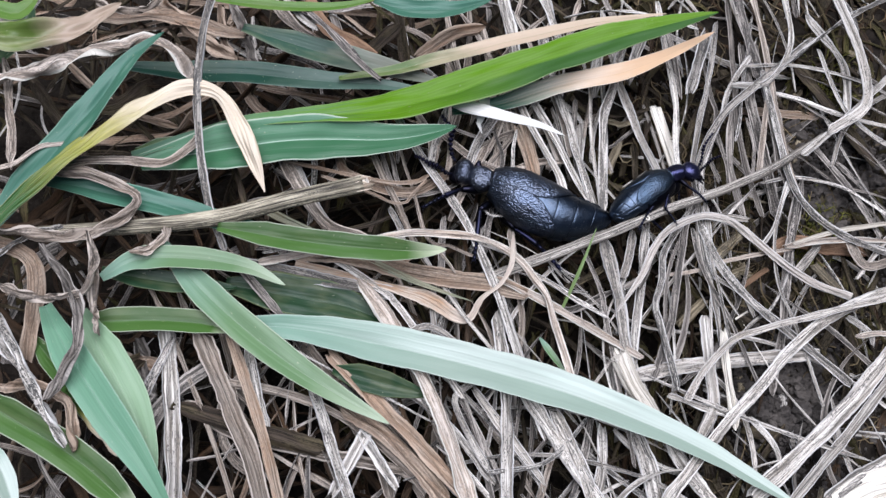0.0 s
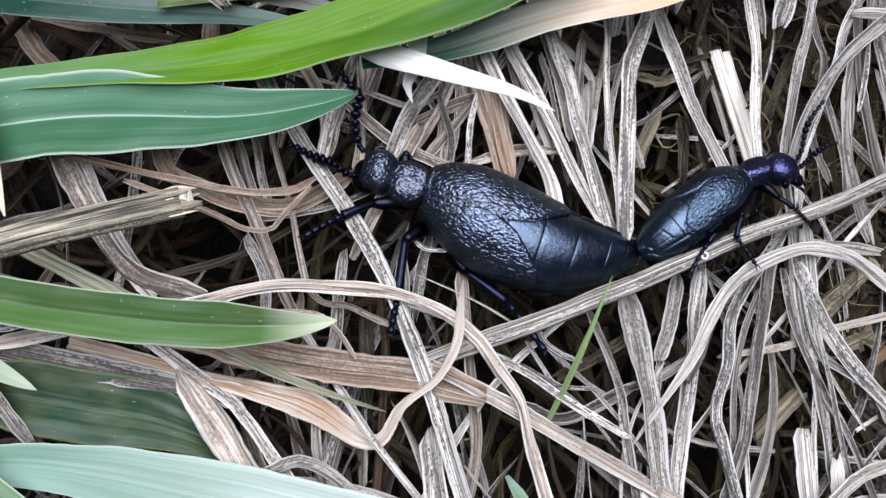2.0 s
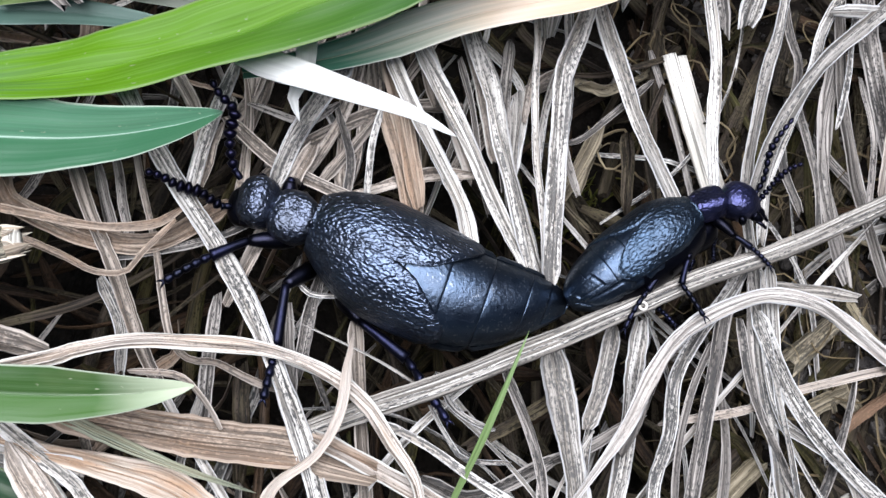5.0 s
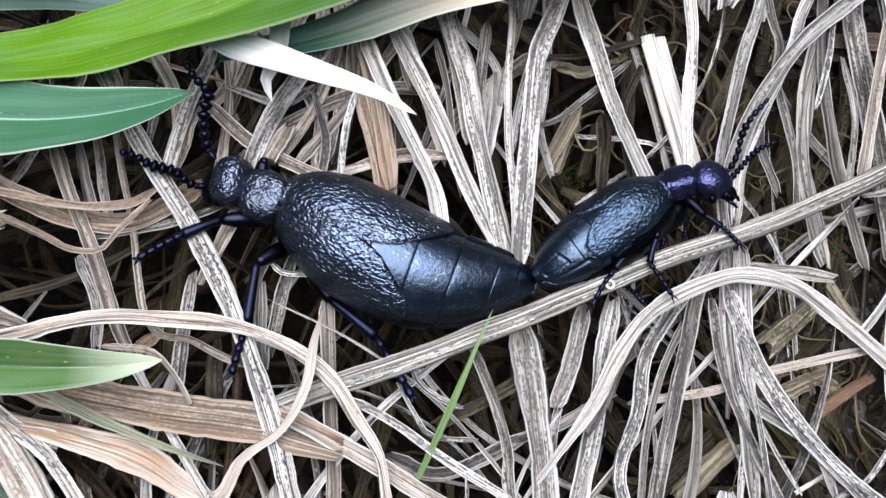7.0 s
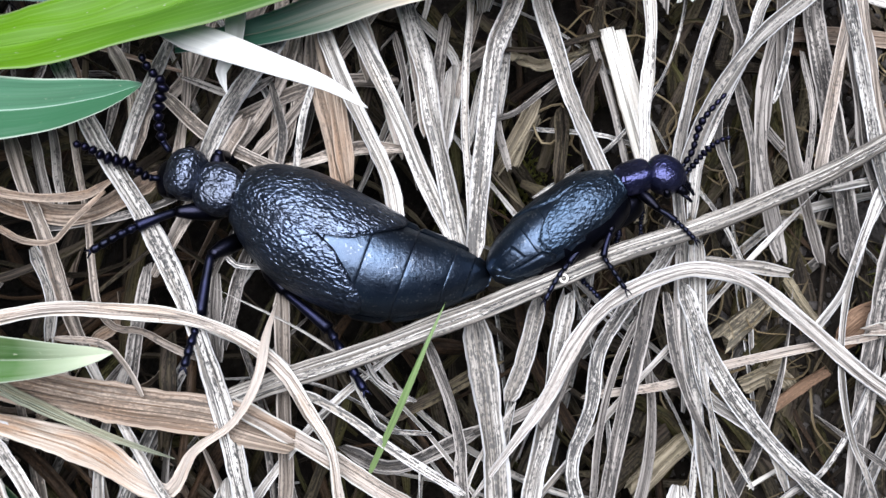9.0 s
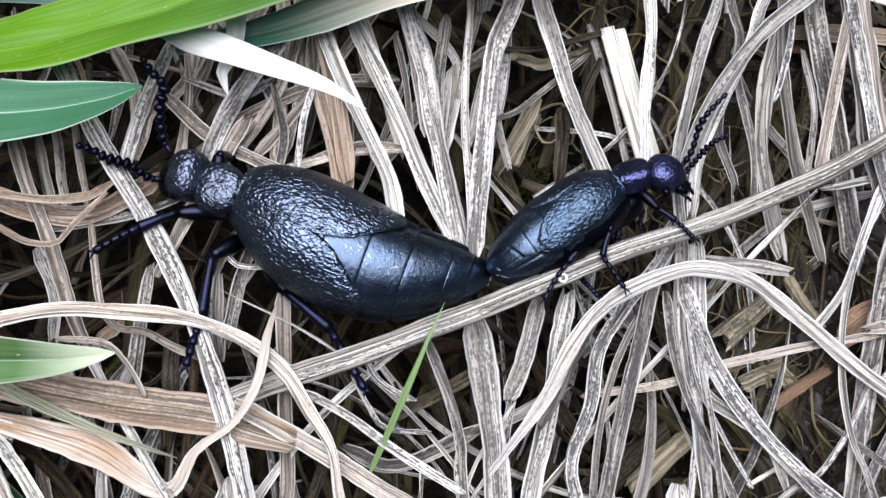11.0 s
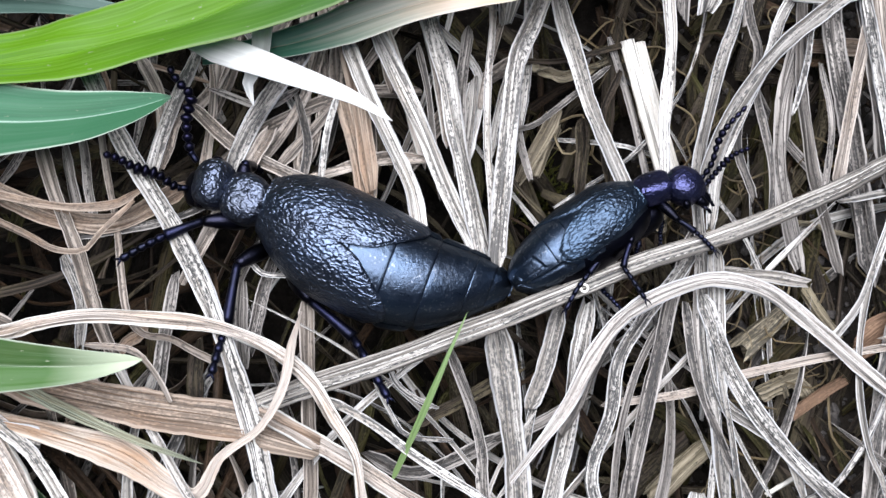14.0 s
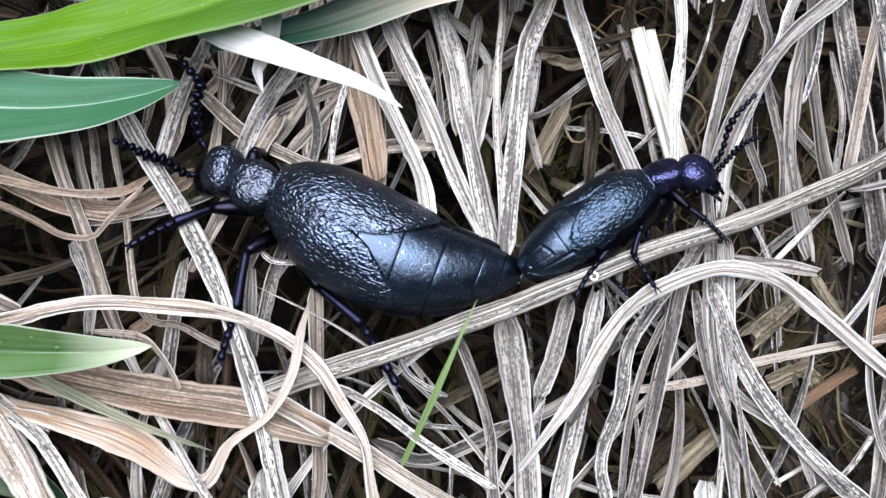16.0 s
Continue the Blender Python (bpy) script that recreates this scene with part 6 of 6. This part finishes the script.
straw("tan", 0.84, [(-94.3, 5.7, 9.0), (-90.1, 6.9, 9.0), (-86.6, 9.2, 9.0), (-83.1, 10.0, 9.0), (-81.8, 10.6, 9.0)], 'thin')
straw("tan", 1.35, [(-85.2, 8.0, 6.0), (-81.1, 8.8, 5.6), (-75.9, 9.0, 5.2), (-70.6, 8.9, 4.6), (-67.1, 11.6, 3.8), (-65.2, 14.4, 3.0)])
straw("tan", 1.68, [(-86.1, 6.9, 7.0), (-80.9, 6.4, 7.0), (-76.7, 4.8, 7.0), (-74.2, 2.5, 7.0), (-75.1, 0.3, 7.0), (-78.7, -1.8, 7.0), (-83.4, -3.0, 7.0), (-90.0, -1.9, 7.0), (-94.3, -1.4, 7.0)], 'crisp')
straw("grey", 1.11, [(-62.8, 34.6, 12.0), (-64.7, 28.1, 10.5), (-65.7, 21.6, 9.0), (-65.9, 15.3, 7.5), (-65.3, 8.1, 6.0), (-64.2, 1.9, 4.5), (-62.2, -3.9, 3.0)], 'stem')
woody_stem(2.4, [(-87.7, -1.1, 4.0), (-74.9, -0.8, 4.9), (-63.5, 0.0, 5.8), (-52.6, 2.5, 6.6), (-43.0, 4.35, 7.25)])
straw("grey", 1.45, [(-92.8, -13.8, 7.0), (-88.4, -19.7, 6.3), (-85.2, -24.9, 5.7), (-82.5, -29.6, 5.0)], 'crisp')
straw("tan", 1.30, [(-70.7, -0.7, 6.0), (-70.1, -2.4, 6.0), (-72.4, -4.4, 6.0), (-74.0, -4.8, 6.0)], 'crisp')
straw("grey", 0.68, [(-93.6, -6.3, 5.5), (-88.8, -2.3, 5.5), (-83.8, -0.8, 5.5)], 'crisp')
straw("brown", 2.26, [(-94.2, -1.7, 4.0), (-87.5, -5.8, 4.0), (-87.6, -17.6, 4.0)])
straw("tan", 1.25, [(-92.2, 23.4, 7.0), (-91.1, 15.5, 7.0), (-90.7, 7.8, 7.0)], 'crisp')
straw("grey", 0.45, [(9.1, 2.5, 1.5), (9.0, -1.7, 1.5), (9.2, -5.8, 1.5), (9.7, -10.5, 1.5), (10.0, -15.6, 1.5), (10.5, -18.9, 1.1)])
straw("dark", 0.41, [(8.3, 2.6, 1.1), (7.8, -1.6, 1.1), (7.9, -5.7, 1.1), (8.3, -9.7, 1.1)])
straw("grey", 0.36, [(8.7, -0.8, 1.4), (8.6, -4.1, 1.4), (9.1, -7.7, 1.4), (10.7, -11.7, 1.4), (12.1, -14.5, 1.4)])
straw("grey", 0.45, [(9.3, -2.4, 0.8), (9.1, -8.1, 0.8), (8.0, -15.5, 0.8), (6.1, -32.0, -0.6)])
straw("dark", 0.54, [(5.2, -2.2, 0.3), (3.3, -5.9, 0.3), (1.9, -10.3, 0.3), (1.2, -15.3, 0.3), (0.3, -22.6, -0.3)])
straw("grey", 0.64, [(-3.1, -3.7, 0.0), (-4.3, -8.5, 0.0), (-5.0, -11.7, 0.0)])
straw("dark", 0.78, [(14.2, 16.9, -0.6), (15.0, 10.9, -0.6), (14.7, 5.6, -0.6)])
straw("dark", 0.70, [(14.0, 38.9, -2.0), (14.4, 23.7, -0.8), (14.9, 19.4, -0.8), (12.6, 12.8, -0.8), (13.5, 7.9, -0.8)])
straw("dark", 0.49, [(19.6, 18.3, -0.5), (20.1, 13.6, -0.5), (18.8, 7.7, -0.5)])
straw("grey", 0.45, [(23.9, 37.7, -0.8), (19.4, 23.2, 0.2), (18.3, 18.4, 0.2), (16.8, 14.3, 0.2)])
straw("dark", 0.59, [(25.1, 20.0, -0.2), (25.0, 15.3, -0.2), (24.3, 10.7, -0.2)])
straw("shaded_decay", 0.65, [(3.7, 18.1, -1.0), (2.2, 14.4, -1.0), (2.3, 9.4, -1.0)])
straw("dark", 0.53, [(-12.1, 20.3, -0.5), (-11.3, 16.1, -0.5), (-10.9, 11.2, -0.5), (-10.4, 8.0, -0.5)])
straw("dark", 0.58, [(-4.7, 17.1, -0.6), (-4.5, 12.9, -0.6), (-3.7, 9.3, -0.6)])
straw("dark", 0.67, [(-21.6, 16.3, -0.7), (-20.7, 12.7, -0.7), (-21.1, 9.5, -0.7)])
straw("dark", 0.58, [(-27.9, 16.7, -0.5), (-24.1, 15.3, -0.5), (-21.5, 16.7, -0.5)])
straw("dark", 0.94, [(-39.1, 12.0, -0.9), (-38.3, 8.9, -0.9), (-37.1, 4.6, -0.9)])
straw("dark", 1.00, [(-49.8, 33.0, 6.0), (-47.0, 29.7, 6.7), (-43.9, 25.1, 7.3), (-40.1, 20.8, 8.0)], 'thin')
straw("grey", 1.02, [(-53.5, 36.5, 5.0), (-51.0, 32.6, 5.0), (-48.6, 30.7, 5.0)], 'thin')
straw("pale", 0.40, [(-24.6, 2.6, 1.2), (-23.6, 1.8, 1.2), (-22.0, 1.6, 1.2)], 'thin')
straw("olive", 2.25, [(12.4, -3.5, -4.0), (14.4, -1.9, -4.0), (16.4, -0.3, -4.0)], 'chip')
straw("olive", 1.67, [(4.9, -14.5, -3.5), (6.9, -12.6, -3.5), (9.1, -10.8, -3.5)], 'chip')
straw("shaded_decay", 1.76, [(2.7, -14.4, -4.0), (5.1, -12.3, -4.0), (7.6, -10.3, -4.0)], 'chip')
straw("olive", 1.46, [(13.7, -7.0, -4.0), (15.2, -6.3, -4.0), (16.7, -5.7, -4.0)], 'chip')
straw("reddish", 0.93, [(15.9, -8.5, -3.0), (17.9, -7.2, -3.0), (19.9, -6.1, -3.0)], 'chip')
straw("olive", 1.17, [(-2.9, 11.1, -5.0), (-2.0, 13.1, -5.0), (-1.0, 15.0, -5.0)], 'chip')
straw("shaded_decay", 1.10, [(-0.4, 11.0, -6.0), (0.4, 13.4, -6.0), (1.0, 15.1, -6.0)], 'chip')
straw("olive", 1.13, [(18.0, 1.1, -4.0), (19.0, -0.8, -4.0), (20.2, -2.7, -4.0)], 'chip')
straw("olive", 0.90, [(-3.4, 19.8, -3.0), (-0.9, 18.7, -3.0), (1.4, 19.6, -3.0), (4.3, 20.4, -3.0)], 'crisp')
straw("dark", 1.45, [(-85.8, -4.7, 9.0), (-83.0, -8.7, 9.0), (-81.2, -12.2, 9.0), (-80.6, -17.2, 9.0), (-81.5, -20.9, 9.0), (-84.0, -25.1, 9.0)], 'crisp')
straw("tan", 1.25, [(-79.9, -3.8, 9.0), (-78.9, -7.8, 9.0), (-80.1, -11.3, 9.0), (-84.6, -12.1, 9.0), (-90.5, -10.6, 9.0), (-93.3, -9.8, 9.0)], 'crisp')
straw("grey", 1.29, [(-92.8, -10.2, 8.0), (-90.5, -14.6, 8.0), (-87.4, -20.9, 8.0), (-84.6, -26.2, 8.0), (-82.0, -30.7, 8.0)], 'crisp')
straw("brown", 1.44, [(-92.4, -23.2, 6.0), (-90.4, -23.2, 6.0), (-86.0, -22.9, 6.0), (-82.2, -25.4, 6.0), (-81.1, -31.0, 6.0)], 'crisp')
straw("tan", 1.11, [(-79.0, -7.4, 8.0), (-78.9, -11.8, 7.0), (-78.6, -16.1, 6.0)], 'crisp')
straw("dark", 1.74, [(-60.5, 38.6, -1.0), (-59.3, 33.1, -1.0), (-57.8, 27.4, -1.0)], 'crisp')
straw("brown", 2.08, [(-73.8, 40.8, -1.0), (-68.8, 34.9, -1.0), (-61.1, 28.9, -1.0)], 'crisp')
straw("dark", 0.76, [(-50.1, 33.6, 4.0), (-45.2, 29.4, 4.0), (-39.7, 22.6, 4.0)], 'crisp')
straw("brown", 1.56, [(-62.9, 37.7, -2.0), (-62.1, 31.7, -2.0), (-60.0, 25.8, -2.0)], 'crisp')
straw("tan", 1.19, [(-70.3, 38.0, 2.0), (-74.4, 35.0, 2.0), (-80.2, 35.8, 2.0)], 'crisp')
straw("brown", 1.72, [(-78.5, -16.0, -3.0), (-74.6, -17.7, -3.0), (-70.0, -18.7, -3.0)], 'crisp')
straw("dark", 2.01, [(-73.9, -16.1, -3.0), (-72.3, -22.6, -3.0), (-72.8, -29.6, -3.0)], 'crisp')
straw("tan", 1.86, [(-67.6, -24.2, -2.0), (-60.1, -28.8, -2.0), (-50.2, -31.5, -2.0), (-39.5, -34.3, -2.0)])
straw("brown", 1.45, [(-17.6, 20.5, 0.2), (-17.0, 17.3, 0.2), (-16.4, 13.6, 0.2), (-15.9, 9.2, 0.2)])
straw("tanw", 1.04, [(-14.7, 21.9, -0.8), (-13.4, 17.2, -0.8), (-11.6, 10.8, -0.8)])
straw("dark", 0.98, [(-8.1, 21.9, -0.8), (-8.9, 16.2, -0.8), (-9.2, 10.3, -0.8)])
straw("tan", 0.57, [(-7.5, 15.4, -1.0), (-6.5, 19.1, -1.0), (-5.3, 22.9, -1.0)])
straw("pale", 0.64, [(-6.6, 11.8, -1.2), (-5.6, 16.4, -1.2), (-4.1, 20.6, -1.2)])
straw("tanw", 0.87, [(-15.8, 37.9, -2.4), (-12.0, 23.9, -1.0), (-10.6, 18.2, -1.0), (-9.8, 12.2, -1.0)])
straw("grey", 0.80, [(-2.7, 32.3, -2.8), (-3.1, 24.1, -1.5), (-3.7, 17.9, -1.5), (-4.8, 11.9, -1.5)])
# Added dark blade that stands in for the arch's shaded underside fold.
straw("dark", 1.08, [(1.8, -2.3, 1.2), (0.0, -5.5, 1.2), (-1.1, -7.9, 1.2), (-2.2, -9.7, 1.2)])

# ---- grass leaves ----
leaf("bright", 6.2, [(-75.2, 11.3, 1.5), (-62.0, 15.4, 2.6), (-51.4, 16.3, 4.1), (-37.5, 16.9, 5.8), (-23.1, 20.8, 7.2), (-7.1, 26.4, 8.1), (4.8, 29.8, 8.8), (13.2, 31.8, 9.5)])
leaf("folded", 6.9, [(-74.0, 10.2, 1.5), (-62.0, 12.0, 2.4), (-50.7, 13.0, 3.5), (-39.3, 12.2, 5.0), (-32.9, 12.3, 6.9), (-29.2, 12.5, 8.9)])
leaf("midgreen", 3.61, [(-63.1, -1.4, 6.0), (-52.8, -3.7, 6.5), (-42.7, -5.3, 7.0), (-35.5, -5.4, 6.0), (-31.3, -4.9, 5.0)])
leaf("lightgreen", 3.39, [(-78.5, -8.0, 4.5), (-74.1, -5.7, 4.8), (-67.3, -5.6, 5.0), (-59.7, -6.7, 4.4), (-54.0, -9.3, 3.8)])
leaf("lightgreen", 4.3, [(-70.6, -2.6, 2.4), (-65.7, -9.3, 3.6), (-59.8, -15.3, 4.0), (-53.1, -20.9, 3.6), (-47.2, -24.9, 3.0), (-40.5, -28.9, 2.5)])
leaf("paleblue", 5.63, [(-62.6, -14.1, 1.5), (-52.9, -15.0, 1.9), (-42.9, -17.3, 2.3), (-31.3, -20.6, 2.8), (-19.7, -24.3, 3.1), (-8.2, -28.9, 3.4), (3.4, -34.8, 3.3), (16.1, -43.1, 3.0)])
leaf("midgreen", 3.52, [(-81.5, -13.5, 2.5), (-73.4, -13.6, 2.7), (-65.9, -14.2, 2.8), (-60.2, -15.6, 3.0)], 'nopoint')
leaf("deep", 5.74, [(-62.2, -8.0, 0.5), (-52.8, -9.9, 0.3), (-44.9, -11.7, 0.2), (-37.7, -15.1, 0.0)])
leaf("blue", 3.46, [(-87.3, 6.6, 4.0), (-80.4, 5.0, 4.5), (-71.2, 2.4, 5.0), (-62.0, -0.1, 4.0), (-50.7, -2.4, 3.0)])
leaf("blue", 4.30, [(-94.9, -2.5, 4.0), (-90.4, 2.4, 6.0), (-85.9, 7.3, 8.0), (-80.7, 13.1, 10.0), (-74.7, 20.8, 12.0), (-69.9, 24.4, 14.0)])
leaf("yellowing", 3.11, [(-94.9, -5.3, 9.5), (-88.1, 1.9, 10.2), (-82.5, 7.2, 10.8), (-77.6, 11.7, 10.3), (-72.5, 15.6, 9.4), (-67.3, 18.7, 8.6), (-62.8, 18.1, 7.7), (-59.9, 13.4, 6.8), (-58.0, 8.5, 6.0), (-56.6, 4.0, 5.2)])
leaf("yellowtop", 4.36, [(-96.4, 25.7, 12.0), (-90.5, 24.3, 12.0), (-85.3, 24.9, 12.0), (-80.9, 26.4, 12.0), (-76.0, 30.1, 12.0)])
leaf("softgreen", 5.4, [(-81.2, -12.4, 3.4), (-79.3, -16.2, 4.0), (-76.3, -21.9, 4.4), (-73.7, -27.4, 4.6), (-72.2, -32.2, 4.2), (-71.6, -36.5, 3.4)])
leaf("teal", 4.7, [(-85.7, -11.6, 4.0), (-84.1, -15.1, 4.8), (-81.3, -20.1, 5.8), (-77.5, -26.1, 6.6), (-73.8, -31.5, 6.8), (-71.3, -35.6, 6.4), (-68.7, -40.5, 5.0)])
leaf("midgreen", 4.44, [(-94.7, -22.9, 5.0), (-89.0, -26.8, 5.0), (-82.6, -31.0, 5.0), (-77.6, -35.2, 5.0), (-71.9, -41.1, 5.0)])
leaf("paleblue", 2.81, [(-92.0, -29.7, 6.0), (-89.4, -34.1, 6.0), (-87.4, -39.7, 6.0)])
leaf("brightflat", 1.69, [(-64.3, 34.8, 6.0), (-57.7, 34.0, 6.0), (-51.0, 33.5, 6.0), (-44.3, 34.0, 6.0), (-37.3, 36.0, 6.0)])
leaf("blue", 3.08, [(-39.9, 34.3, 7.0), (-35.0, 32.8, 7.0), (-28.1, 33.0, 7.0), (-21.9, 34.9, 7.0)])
leaf("bluefade", 3.93, [(-59.4, 32.0, 2.5), (-48.5, 28.1, 2.5), (-38.4, 25.5, 2.5), (-29.5, 22.7, 2.5)])
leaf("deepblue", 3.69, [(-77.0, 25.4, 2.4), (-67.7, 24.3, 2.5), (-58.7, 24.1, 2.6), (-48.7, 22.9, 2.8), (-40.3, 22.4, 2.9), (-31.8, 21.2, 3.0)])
leaf("brightfade", 2.25, [(-45.4, 22.7, 4.0), (-36.9, 24.1, 4.2), (-28.2, 26.5, 4.4), (-17.5, 29.4, 4.6), (-5.5, 32.3, 4.8), (6.7, 34.2, 5.0)])
leaf("faded", 3.1, [(-28.4, 18.2, 2.0), (-21.1, 19.2, 2.8), (-11.7, 21.5, 4.6), (-2.7, 22.6, 6.6), (6.2, 26.6, 5.8), (14.1, 31.0, 5.0)])
leaf("whiteblade", 2.15, [(-30.4, 19.4, 4.2), (-26.7, 17.6, 5.2), (-23.9, 16.2, 6.4), (-20.7, 14.4, 8.0), (-16.9, 12.1, 10.0), (-14.1, 9.8, 11.5)])
leaf("whiteflake", 1.7, [(-23.3, 21.2, 3.8), (-23.5, 20.1, 3.8), (-23.7, 18.1, 3.6), (-24.3, 16.7, 3.5), (-24.8, 15.5, 3.4), (-24.3, 14.0, 3.2)])
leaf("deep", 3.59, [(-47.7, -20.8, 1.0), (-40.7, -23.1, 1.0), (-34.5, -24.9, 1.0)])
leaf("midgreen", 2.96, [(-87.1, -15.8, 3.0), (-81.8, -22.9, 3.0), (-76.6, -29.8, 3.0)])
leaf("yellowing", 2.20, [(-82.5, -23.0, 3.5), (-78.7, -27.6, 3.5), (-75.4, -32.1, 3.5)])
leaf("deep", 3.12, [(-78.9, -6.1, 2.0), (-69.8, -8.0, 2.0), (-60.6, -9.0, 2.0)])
leaf("lightgreen", 0.96, [(-18.1, -17.1, 1.0), (-16.0, -20.6, 1.0), (-14.6, -22.7, 1.0)])
leaf("brightflat", 2.85, [(-95.0, 30.6, 10.0), (-90.4, 29.3, 10.0), (-87.5, 32.5, 10.0)])
leaf("deep", 4.89, [(-95.9, 24.1, 4.0), (-91.6, 29.7, 4.0), (-89.5, 34.4, 4.0)])
leaf("midgreen", 3.29, [(-74.9, 12.4, 0.5), (-67.7, 13.1, 0.5), (-59.6, 12.6, 0.5)], 'nopoint')


def motions():
    """The beetles hold still but for the smaller one's feelers, which close slowly."""
    up = male.matrix_basis.to_3x3().inverted() @ Vector((0, 0, 1))
    for feeler, rows in (
        (feelers[0], ((0, -5), (1.5, -6), (2.5, -8), (4.2, -1), (6.5, 0), (9, 0), (12, 1), (16, 0))),
        (feelers[1], ((0, 4), (2.5, 3), (4.2, 3), (6.5, 1.5), (9, 0), (12, -1), (16, 0))),
    ):
        home = feeler.location.copy()
        walk(feeler, [(t, Matrix.Translation(home) @ Matrix.Rotation(radians(a), 4, up)) for t, a in rows])


motions()
